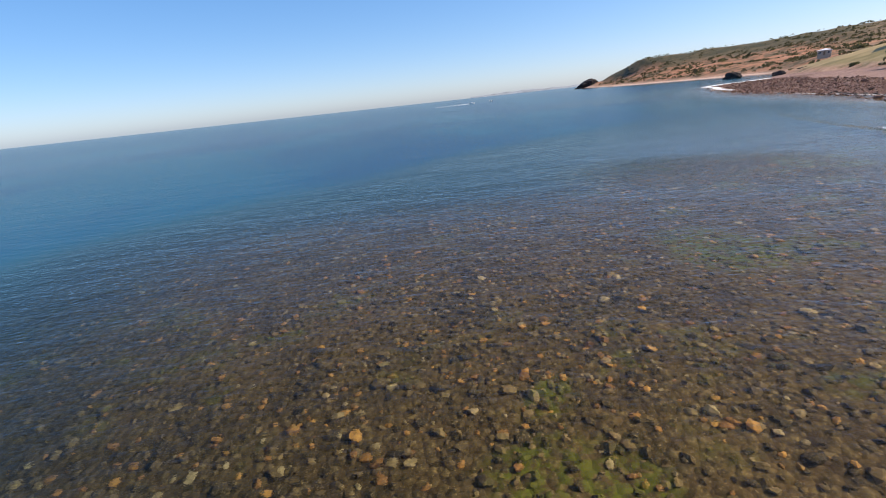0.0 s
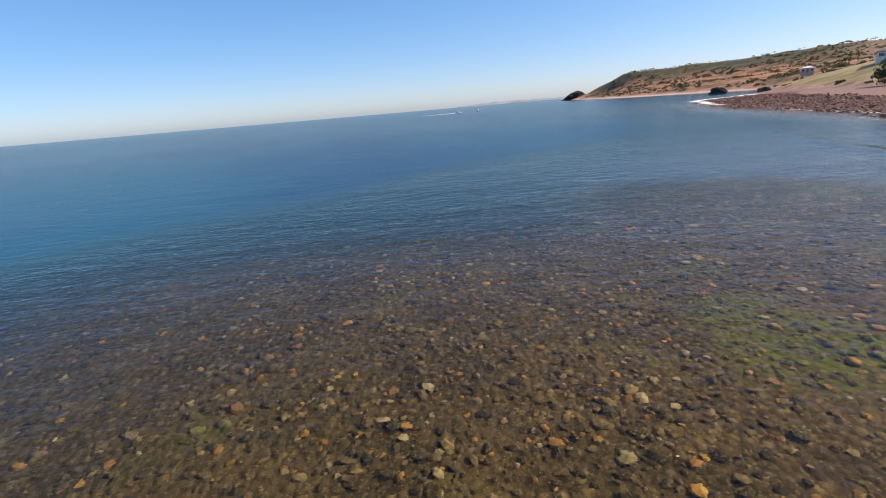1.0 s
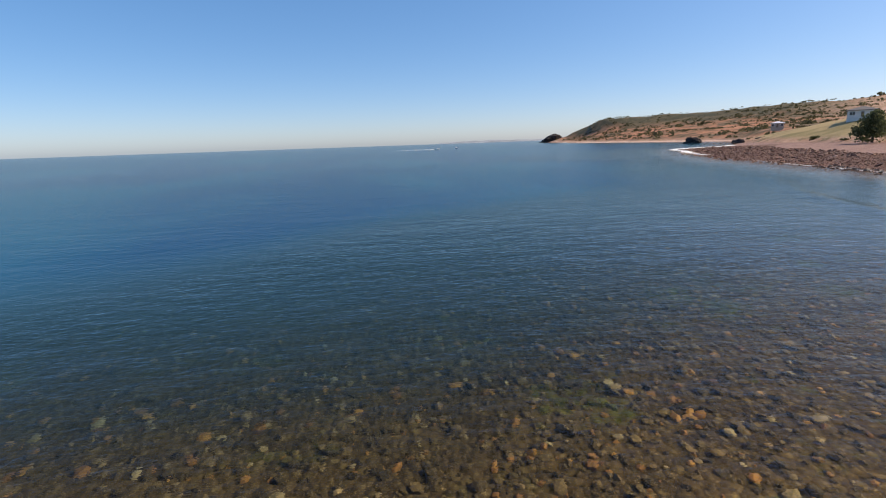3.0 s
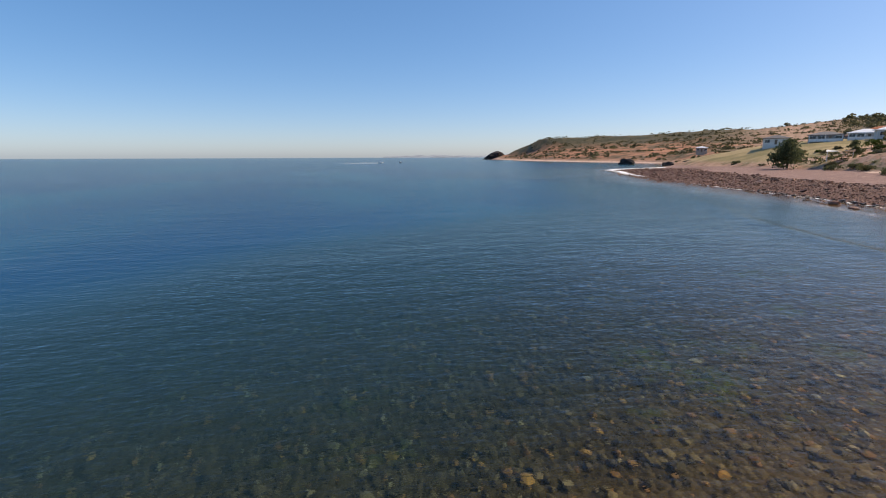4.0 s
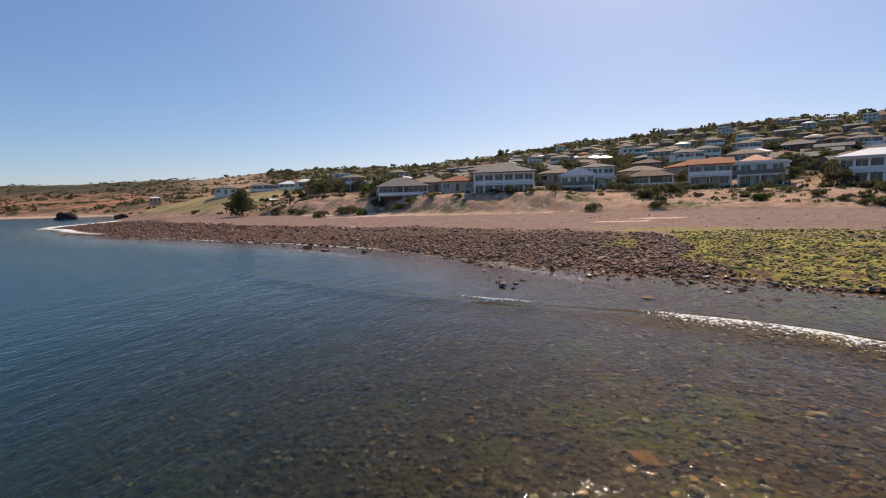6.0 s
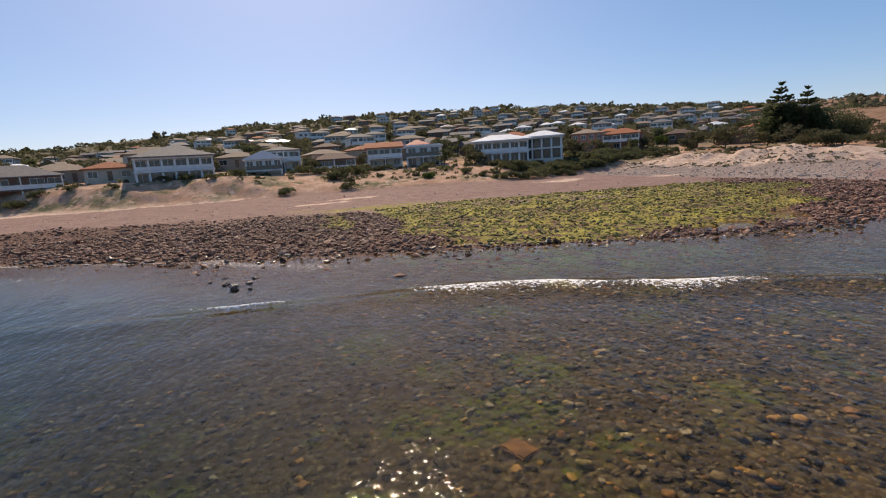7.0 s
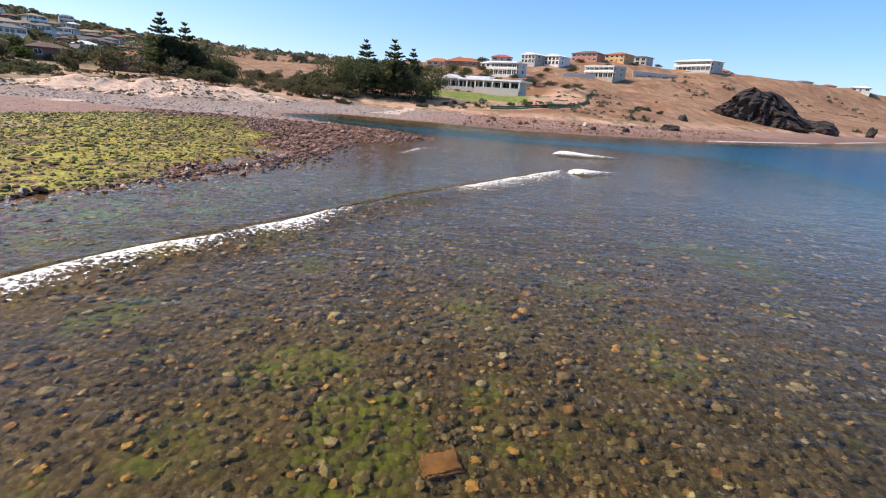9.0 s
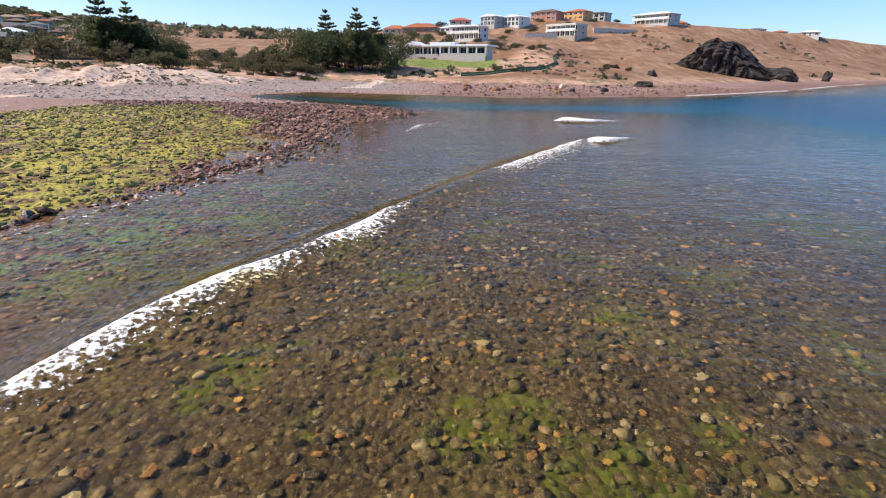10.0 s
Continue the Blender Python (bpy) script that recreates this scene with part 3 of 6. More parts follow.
    m["cliff"] = smooth(df, -1, 10) * (1 - smooth(bearing, 42, 50)) * smooth(far, 190, 260)
    m["cap"] = smooth(share + (rough_noise(px, py, 90.0, 83) - 0.5) * 0.5, 0.42, 0.7) * smooth(far, 300, 500)
    m["rock"] = land * smooth(tip + (rough_noise(px, py, 12.0, 81) - 0.5) * 0.5, 0.5, 0.7)
    lawn_front = smooth(signed(px, py, [(-4, -152), (34, -156), (36, -172), (-8, -170)]), -2, 2)
    m["lawn"] = lawn_front
    m["field"] = smooth(signed(px, py, [(152, 170), (205, 262), (255, 250), (262, 200), (200, 148), (166, 140)]), -4, 6) * smooth(df, 2, 10)
    heath = smooth(signed(px, py, [(20, -128), (-14, -134), (-26, -152), (-34, -182), (-24, -196), (-10, -176), (30, -176)]) + (rough_noise(px, py, 8.0, 85) - 0.5) * 8, -2, 3)
    m["dry"] = m["dry"] * (1 - 0.9 * heath)
    for key in ("dry", "town", "cliff"):
        m[key] = m[key] * (1 - m["lawn"]) * (1 - m["field"])
    return z, d, df, m


def ground_z(x, y):
    return float(lie(np.array([x]), np.array([y]))[0][0])


def spread(low, high, step, reach, growth):
    """Grid lines: even between low and high, then wider and wider out to the reach."""
    mid = list(np.arange(low, high + step / 2, step))
    left, right, s = [], [], step
    a, b = low, high
    while a > -reach or b < reach:
        s *= growth
        a, b = a - s, b + s
        if a > -reach:
            left.append(a)
        if b < reach:
            right.append(b)
    return np.array([-reach] + left[::-1] + mid + right + [reach])


def sheet(name, xs, ys, heights, material, masks, label, category="ground"):
    nx, ny = len(xs), len(ys)
    gx, gy = np.meshgrid(xs, ys)
    co = np.stack([gx.ravel(), gy.ravel(), heights.ravel()], 1)
    i = np.arange((nx - 1) * (ny - 1))
    a = (i // (nx - 1)) * nx + i % (nx - 1)
    quads = np.stack([a, a + 1, a + nx + 1, a + nx], 1)
    me = mesh_of(name, co, quads, material)
    for key, value in masks.items():
        layer = me.attributes.new(key, "FLOAT", "POINT")
        layer.data.foreach_set("value", np.ascontiguousarray(value.ravel(), dtype=np.float32))
    return tagged(new(name, me), label, category, "", "structure")


def mesh_of(name, co, faces, material, smooth_shade=True):
    """A mesh from arrays of corners and of faces of one size."""
    me = bpy.data.meshes.new(name)
    n, size = len(faces), faces.shape[1]
    me.vertices.add(len(co))
    me.vertices.foreach_set("co", np.ascontiguousarray(co, dtype=np.float32).ravel())
    me.loops.add(n * size)
    me.loops.foreach_set("vertex_index", np.ascontiguousarray(faces, dtype=np.int32).ravel())
    me.polygons.add(n)
    me.polygons.foreach_set("loop_start", np.arange(0, n * size, size, dtype=np.int32))
    me.polygons.foreach_set("loop_total", np.full(n, size, dtype=np.int32))
    me.polygons.foreach_set("use_smooth", np.full(n, smooth_shade, dtype=bool))
    me.update(calc_edges=True)
    me.materials.append(material)
    return me


gxs, gys = spread(-24, 146, 0.9, 4900, 1.058), spread(-132, 112, 0.9, 4900, 1.058)
GX, GY = np.meshgrid(gxs, gys)
gz, _, _, gm = lie(GX, GY)
ground = sheet("ground", gxs, gys, gz, m_ground, gm, "pebble beach, sea bed, dunes and dry grassy hills", "ground")

# The sea: one sheet to the horizon, with a low breaking wave along the reef.
WAVE = [(44, 60), (36.5, 47), (31, 35.5), (28.8, 26.5), (27.6, 21.5), (26.5, 16.6), (26.0, 13.9), (25.3, 12.4), (24.3, 10.7), (23.1, 8.8), (21.4, 6.0), (19.1, 2.2), (15.5, -3.5), (11.9, -8.2), (6.9, -15.0), (2, -20)]
wxs, wys = spread(-2, 42, 0.45, 4900, 1.08), spread(-26, 48, 0.45, 4900, 1.08)
WX, WY = np.meshgrid(wxs, wys)
wz0 = lie(WX, WY)[0]
wave_d = edge_distance(WX, WY, WAVE, False)
side = np.where(signed(WX, WY, WAVE + [(200, -20), (200, 58)]) > 0, 1.0, -1.0)
across = wave_d * side + (rough_noise(WX, WY, 7.0, 91) - 0.5) * 0.8
wave = (0.22 - 0.14 * smooth(WY, 10, 22)) * np.exp(-np.where(across > 0, across / 0.75, across / 1.3) ** 2) * (0.5 + rough_noise(WX, WY, 9.0, 95)) * (0.25 + 0.75 * smooth(WY, -16, -6))
water = sheet("water", wxs, wys, wave, m_water, {"depth": np.clip(-wz0, 0, 12), "smooth_sea": 1 - smooth(edge_distance(WX, WY, [(8, 18.5), (12.5, 17)], False), 0.5, 9.5), "distant": smooth(np.hypot(WX - 2, WY - 10), 35, 170)}, "clear rippled sea water deepening to blue", "sea")
water.visible_shadow = False


def ribbon(name, line, widths, strength, label, step=0.25, rows=7, height=0.05, seed=0, taper=0.0):
    """Foam along a line: (to one side, to the other) wide, its cover falling off to both edges."""
    pts = []
    for (ax, ay), (bx, by) in zip(line, line[1:]):
        n = max(2, int(math.hypot(bx - ax, by - ay) / step))
        pts += [(ax + (bx - ax) * i / n, ay + (by - ay) * i / n) for i in range(n)]
    pts = np.array(pts + [line[-1]], float)
    for _ in range(10):
        pts[1:-1] = (pts[:-2] + 2 * pts[1:-1] + pts[2:]) / 4
    tang = np.gradient(pts, axis=0)
    tang /= np.linalg.norm(tang, axis=1)[:, None] + 1e-9
    norm = np.stack([-tang[:, 1], tang[:, 0]], 1)
    u = np.linspace(0, 1, len(pts))
    cover_along = np.interp(u, np.linspace(0, 1, len(strength)), strength)
    # a tapered crest rises steeply at one end and runs out at the other
    swell = (1 - taper * u**0.6) * (smooth(u, -0.02, 0.16) if taper else 1.0)
    wander = (rough_noise(pts[:, 0], pts[:, 1], 3.0, seed + 7) - 0.5) * 0.7
    co, cover = [], []
    for r in range(rows):
        v = -1 + 2 * r / (rows - 1)
        off = np.where(v < 0, v * widths[0], v * widths[1]) * (0.6 + 0.8 * rough_noise(pts[:, 0], pts[:, 1], 2.0, seed)) * swell + wander
        top = height * (1 - abs(v)) * (0.6 + 0.8 * rough_noise(pts[:, 0], pts[:, 1], 0.5, seed + 3))
        co.append(np.column_stack([pts + norm * off[:, None], 0.24 * swell * np.exp(-(v * 1.4) ** 2) * (height > 0.04) + 0.012 + top * swell]))
        cover.append(cover_along * (1 - max(0.0, v - 0.35) / 0.65) * (1.0 if v > -0.25 else 0.92 * (1 + v) ** 0.65))
    n = len(pts)
    i = np.arange((rows - 1) * (n - 1))
    a = (i // (n - 1)) * n + i % (n - 1)
    me = mesh_of(name, np.concatenate(co), np.stack([a, a + 1, a + n + 1, a + n], 1), m_foam)
    layer = me.attributes.new("foam", "FLOAT", "POINT")
    layer.data.foreach_set("value", np.concatenate(cover).astype(np.float32))
    ob = tagged(new(name, me), label, "foam", "", "stuff")
    ob.visible_shadow = False
    return ob


ribbon("wave_foam", [(27.4, 17.6), (26.0, 13.9), (25.3, 12.4), (24.3, 10.7), (23.1, 8.8), (21.4, 6.0), (19.3, 2.5)], (1.55, 0.2), [0.1, 0.45, 0.7, 0.8, 0.6, 0.75, 0.8, 0.5, 0.7, 0.8, 0.7, 0.5, 0.2], "white foam of a breaking wave over the reef", seed=1)
ribbon("wave_foam", [(15.9, -2.8), (11.9, -8.2), (7.2, -14.6)], (2.6, 0.3), [0.3, 0.7, 0.7, 0.62, 0.7, 0.62, 0.5], "white foam of a breaking wave over the reef", seed=4)
ribbon("wave_foam", [(28.9, 26.2), (28.3, 24.2), (27.7, 21.9)], (0.3, 0.5), [0.3, 0.9, 0.5], "short white crest of a small wave", seed=6)
ribbon("wave_foam", [(6.4, -14.8), (4.6, -15.8), (1.9, -16.6)], (2.3, 1.5), [1.15, 0.8, 0.35], "short white crest of a small wave", height=0.32, seed=9, taper=0.8)
ribbon("wave_foam", [(5.4, -30.2), (2.6, -29.4), (-2.6, -29.4)], (3.6, 3.0), [1.2, 0.85, 0.35], "short white crest of a small wave", height=0.38, seed=12, taper=0.85)
ribbon("wave_foam", [(20.9, -20.4), (19.6, -25.8), (16.6, -28.8), (13.5, -29.6)], (1.0, 0.7), [0.45, 0.55, 0.4, 0.2], "thin white foam at the creek mouth", height=0.03, seed=14)
ribbon("wave_foam", [(33.0, 8.4), (31.8, 6.3), (30.2, 3.9), (29.0, 1.0)], (0.6, 0.4), [0.1, 0.35, 0.3, 0.05], "thin white line of foam in the shallows", height=0.02, seed=16)
ribbon("shore_foam", [(75, 107), (64, 74), (59.5, 58), (53.2, 42.6), (46.2, 31.3), (38.6, 18), (35.4, 12), (32.4, 5.5), (30.0, -0.5), (27.9, -6.5), (25.4, -15)], (0.9, 0.9),
       [0.5, 0.55, 0.65, 0.75, 0.65, 0.45, 0.42, 0.3, 0.4, 0.2], "thin broken foam where water meets the cobbles", height=0.01, seed=21)
ribbon("spit_foam", [(150, 203), (128, 189), (112, 182), (102, 172), (96, 155), (86, 138), (77, 116)], (2.2, 3.2), [0.8, 0.95, 0.95, 0.9, 0.95, 0.8, 0.6], "white surf curling round the cobble spit", step=0.6, height=0.1, seed=31)
ribbon("shore_foam", [(-33, -76.5), (-50, -87), (-73, -103.2)], (0.5, 0.8), [0.8, 0.9, 0.8], "white line of surf under the southern slope", height=0.05, seed=35)
ribbon("shore_foam", [(-82, -111), (-112, -137), (-150, -168)], (0.6, 0.9), [0.8, 0.9, 0.5, 0.9], "white line of surf under the southern slope", height=0.05, seed=37)
ribbon("shore_foam", [(328, 930), (268, 690), (234, 563), (226, 403), (220, 302)], (1.5, 2.0), [0.4, 0.6, 0.6, 0.7, 0.6], "white line of surf on the far beach", step=1.5, height=0.05, seed=39)
# sun sparkle on the shallows, drawn as white flecks with the foam material
ribbon("shore_foam", [(49, 32), (41, 25), (35.5, 19.5), (32, 13)], (2.4, 2.0), [0.25, 0.45, 0.42, 0.1], "white flecks for sun sparkle on the shallows by the cobbles", height=0.01, seed=45)
ribbon("shore_foam", [(57, 64), (51, 51), (45, 38.5), (38, 25)], (2.6, 2.6), [0.15, 0.33, 0.4, 0.36, 0.28, 0.05], "thin drifting foam on the shallows", height=0.01, seed=43)


# ---- stones ----
def rock_shape(seed, level=1, flat=0.58):
    """One worn cobble: corners and triangles."""
    bm = bmesh.new()
    bmesh.ops.create_icosphere(bm, subdivisions=level, radius=1.0)
    rng = np.random.default_rng(seed)
    co = np.array([v.co[:] for v in bm.verts])
    for _ in range(5):
        way = rng.normal(size=3)
        way /= np.linalg.norm(way)
        cut = rng.uniform(0.55, 0.85)
        over = np.clip(co @ way - cut, 0, None)
        co -= np.outer(over * 0.8, way)
    co *= 1 + 0.1 * rng.normal(size=(len(co), 1))
    co *= (1.0, rng.uniform(0.65, 0.95), flat * rng.uniform(0.75, 1.2))
    # the underside lies in the ground
    tri = np.array([[v.index for v in f.verts] for f in bm.faces if level > 1 or f.calc_center_median().z > -0.6])
    bm.free()
    return co, tri


ROCKS = [rock_shape(s) for s in range(14)]
FINE_ROCKS = [rock_shape(s, 2) for s in range(40, 52)]


def cobbles(name, px, py, pz, size, material, label, parent=None, sink=0.25, seed=0, rounded=False, weed=None):
    """Many cobbles joined into one mesh."""
    rng = np.random.default_rng(seed)
    which = rng.integers(0, len(ROCKS), len(px))
    turn, lean = rng.uniform(0, 2 * np.pi, len(px)), rng.normal(0, 0.22, (len(px), 2))
    all_co, all_tri, all_weed, base = [], [], [], 0
    for s, (co, tri) in enumerate(ROCKS):
        at = np.nonzero(which == s)[0]
        if not len(at):
            continue
        c, n = np.cos(turn[at])[:, None], np.sin(turn[at])[:, None]
        r = size[at][:, None]
        x, y = (co[:, 0] * c - co[:, 1] * n) * r, (co[:, 0] * n + co[:, 1] * c) * r
        z = co[:, 2] * r + x * lean[at, :1] + y * lean[at, 1:]
        out = np.stack([x + px[at][:, None], y + py[at][:, None], z + (pz[at] + size[at] * (0.55 - sink))[:, None]], 2)
        all_co.append(out.reshape(-1, 3))
        all_tri.append((tri[None] + (base + np.arange(len(at)) * len(co))[:, None, None]).reshape(-1, 3))
        base += len(at) * len(co)
        if weed is not None:
            all_weed.append(np.repeat(weed[at], len(co)))
    me = mesh_of(name, np.concatenate(all_co), np.concatenate(all_tri), material, rounded)
    if weed is not None:
        layer = me.attributes.new("weed", "FLOAT", "POINT")
        layer.data.foreach_set("value", np.concatenate(all_weed).astype(np.float32))
    ob = tagged(new(name, me), label, "stones", "", "stuff")
    ob.parent = parent
    return ob


def scatter(n, x0, x1, y0, y1, seed):
    rng = np.random.default_rng(seed)
    px, py = rng.uniform(x0, x1, n), rng.uniform(y0, y1, n)
    return px, py, rng


# sea bed along the flight
px, py, rng = scatter(138000, -20, 44, -16, 62, 11)
z, d, df, m = lie(px, py)
lane = edge_distance(px, py, [(-6, -4), (-2, 12), (4, 24), (14, 18), (20, 6), (23, -5)], False)
size = np.clip(np.exp(rng.normal(math.log(0.076), 0.42, len(px))), 0.035, 0.2)
keep = (d < -0.5) & (lane < 18) & (rng.uniform(size=len(px)) < np.interp(lane, [0, 8, 18], [0.92, 0.48, 0.12])) & (size < 0.24 - z * 0.35)
px, py, z, size, lane = px[keep], py[keep], z[keep], size[keep], lane[keep]
cobbles("seabed_stones", px, py, z, size, m_bed_stone, "brown and rust cobbles under clear shallow water", seed=1, sink=0.3, weed=m["weed"][keep])

# reef cobbles between the tide lines
px, py, rng = scatter(110000, 18, 130, -52, 190, 12)
z, d, df, m = lie(px, py)
far = np.hypot(px - 14, py - 22)
size = np.clip(np.exp(rng.normal(math.log(0.115), 0.45, len(px))) * np.interp(far, [20, 60, 150], [0.95, 1.0, 1.55]), 0.06, 0.6)
chance = np.interp(far, [15, 50, 110, 180], [0.95, 0.7, 0.45, 0.35])
keep = (m["reef"] > 0.3) & (m["algae"] < 0.4) & (rng.uniform(size=len(px)) < chance)
cobbles("reef_stones", px[keep], py[keep], z[keep], size[keep], m_reef_stone, "dark red-brown cobbles of the bare reef", seed=2)
keep = (m["algae"] > 0.3) & (far > 62) & (rng.uniform(size=len(px)) < 0.55)
cobbles("weedy_stones", px[keep], py[keep], z[keep], size[keep] * 0.85, m_weed_stone, "cobbles coated with yellow-green sea lettuce", seed=3)
keep = (d > -3.5) & (d < 1.0) & (far < 70) & (rng.uniform(size=len(px)) < np.interp(d, [-3.5, -1.0, 0.6], [0.04, 0.35, 0.9]))
cobbles("shore_stones", px[keep], py[keep], np.maximum(z[keep], -0.18), size[keep] * 1.15, m_wet_stone, "black wet rocks at the water's edge", seed=4)

# the crowded near side of the reef, from the open beach to the creek mouth
px, py, rng = scatter(74000, 19, 66, -50, 50, 15)
z, d, df, m = lie(px, py)
size = np.clip(np.exp(rng.normal(math.log(0.125), 0.42, len(px))), 0.06, 0.4)
keep = (m["reef"] > 0.3) & (m["algae"] < 0.35) & (d > 0.1) & (rng.uniform(size=len(px)) < np.interp(py, [-20, 10, 45], [0.95, 0.75, 0.5]))
cobbles("reef_stones", px[keep], py[keep], z[keep], size[keep], m_reef_stone, "red-brown cobbles crowding the near reef", seed=9)
keep = (m["algae"] > 0.3) & (rng.uniform(size=len(px)) < 0.4)
cobbles("weedy_stones", px[keep], py[keep], z[keep], size[keep] * 0.9, m_weed_stone, "cobbles half coated with yellow-green sea lettuce", seed=10, sink=0.38)

# grey pebbles by the creek and loose cobbles higher up
px, py, rng = scatter(34000, -60, 112, -125, 60, 13)
z, d, df, m = lie(px, py)
size = np.clip(np.exp(rng.normal(math.log(0.17), 0.45, len(px))), 0.08, 0.6)
creek = (d > 0.2) & (df < 1) & (py < -50)
keep = creek & (m["sand"] < 0.3) & (px > 16) & (rng.uniform(size=len(px)) < 0.8)
cobbles("creek_pebbles", px[keep], py[keep], z[keep], size[keep] * 0.75, m_grey_stone, "grey and pink pebbles banked along the creek", seed=5)
keep = creek & (px <= 16) & (rng.uniform(size=len(px)) < 0.9)
cobbles("south_stones", px[keep], py[keep], z[keep], size[keep] * 0.8, m_south_stone, "red-brown stones along the southern beach", seed=8)
keep = (d > 22) & (df < 1) & (py > -52) & (m["sand"] < 0.35) & (m["algae"] < 0.3) & (rng.uniform(size=len(px)) < 0.3)
cobbles("beach_pebbles", px[keep], py[keep], z[keep], size[keep] * 0.42, m_grey_stone, "loose pebbles scattered over the upper beach", seed=6)


# ---- building blocks of things ----
def part(name, bm, material, parent=None, label=""):
    """Links a bmesh as one mesh object under a thing or a part."""
    me = bpy.data.meshes.new(name)
    bm.to_mesh(me)
    bm.free()
    me.materials.append(material)
    ob = new(name, me)
    ob.parent = parent
    return tagged(ob, label)


def mesh_part(name, me, parent=None, label=""):
    ob = new(name, me)
    ob.parent = parent
    return tagged(ob, label)


def thing(name, m, label, category, group=""):
    ob = new(name)
    ob.empty_display_size = 0.2
    ob.matrix_world = m
    return tagged(ob, label, category, group)


def box(bm, x0, x1, y0, y1, z0, z1):
    v = [bm.verts.new(p) for p in ((x0, y0, z0), (x1, y0, z0), (x1, y1, z0), (x0, y1, z0), (x0, y0, z1), (x1, y0, z1), (x1, y1, z1), (x0, y1, z1))]
    for f in ((3, 2, 1, 0), (4, 5, 6, 7), (0, 1, 5, 4), (1, 2, 6, 5), (2, 3, 7, 6), (3, 0, 4, 7)):
        bm.faces.new([v[i] for i in f])
    return bm


def boxes(*specs):
    bm = bmesh.new()
    for s in specs:
        box(bm, *s)
    return bm


def hip_roof(w, d, z, rise, over=0.55, hip=None, thick=0.22):
    """A hipped roof (hip: how far the ridge is set in; 0 makes gables)."""
    bm = bmesh.new()
    a, b = w / 2 + over, d / 2 + over
    h = min(a, b) if hip is None else hip
    low = [bm.verts.new(p) for p in ((-a, -b, z - thick), (a, -b, z - thick), (a, b, z - thick), (-a, b, z - thick))]
    rim = [bm.verts.new(p) for p in ((-a, -b, z), (a, -b, z), (a, b, z), (-a, b, z))]
    if w >= d:
        r = [bm.verts.new((-a + h, 0, z + rise)), bm.verts.new((a - h + 0.01, 0, z + rise))]
        tops = ((0, 1, 1, 0), (2, 3, 0, 1))
        bm.faces.new((rim[0], rim[1], r[1], r[0]))
        bm.faces.new((rim[2], rim[3], r[0], r[1]))
        bm.faces.new((rim[1], rim[2], r[1]))
        bm.faces.new((rim[3], rim[0], r[0]))
    else:
        r = [bm.verts.new((0, -b + h, z + rise)), bm.verts.new((0, b - h + 0.01, z + rise))]
        bm.faces.new((rim[1], rim[2], r[1], r[0]))
        bm.faces.new((rim[3], rim[0], r[0], r[1]))
        bm.faces.new((rim[0], rim[1], r[0]))
        bm.faces.new((rim[2], rim[3], r[1]))
    for i in range(4):
        j = (i + 1) % 4
        bm.faces.new((low[i], low[j], rim[j], rim[i]))
    bm.faces.new(low[::-1])
    return bm


def window(parent, x, z, w, h, y, side="front", frame_mat=None, bars=1):
    """A window: frame proud of the wall, dark pane inside it."""
    frame_mat = frame_mat or m_trim
    t = 0.09
    specs = [(-w / 2 - t, w / 2 + t, -0.07, 0.05, -t, 0), (-w / 2 - t, w / 2 + t, -0.07, 0.05, h, h + t), (-w / 2 - t, -w / 2, -0.06, 0.05, 0, h), (w / 2, w / 2 + t, -0.06, 0.05, 0, h)]
    for i in range(bars):
        c = -w / 2 + w * (i + 1) / (bars + 1)
        specs.append((c - 0.035, c + 0.035, -0.05, 0.03, 0, h))
    turn = {"front": 0, "right": 90, "left": -90}[side]
    where = (x, y, z) if side == "front" else (y, x, z)
    ob = part("window", boxes(*specs), frame_mat, parent)
    ob.matrix_local = pose(*where, 0, 0, turn)
    part("pane", boxes((-w / 2, w / 2, -0.025, 0.015, 0, h)), m_glass, ob)
    return ob


def balcony(parent, w, y, z, depth, posts, rail_mat, floor_mat, foot=0.0, roofed=0.0):
    part("balcony", boxes((-w / 2, w / 2, y - depth, y, z - 0.25, z)), floor_mat, parent)
    part("balustrade", boxes((-w / 2, w / 2, y - depth + 0.05, y - depth + 0.1, z + 0.12, z + 0.95), (-w / 2, w / 2, y - depth, y - depth + 0.14, z + 0.95, z + 1.05)), rail_mat, parent)
    for i in range(posts):
        x = -w / 2 + 0.15 + (w - 0.3) * i / max(1, posts - 1)
        part("post", boxes((x - 0.13, x + 0.13, y - depth + 0.02, y - depth + 0.28, foot, z - 0.25)), m_trim, parent)
        if roofed:
            part("post", boxes((x - 0.1, x + 0.1, y - depth + 0.04, y - depth + 0.24, z + 0.0, z + roofed)), m_trim, parent)


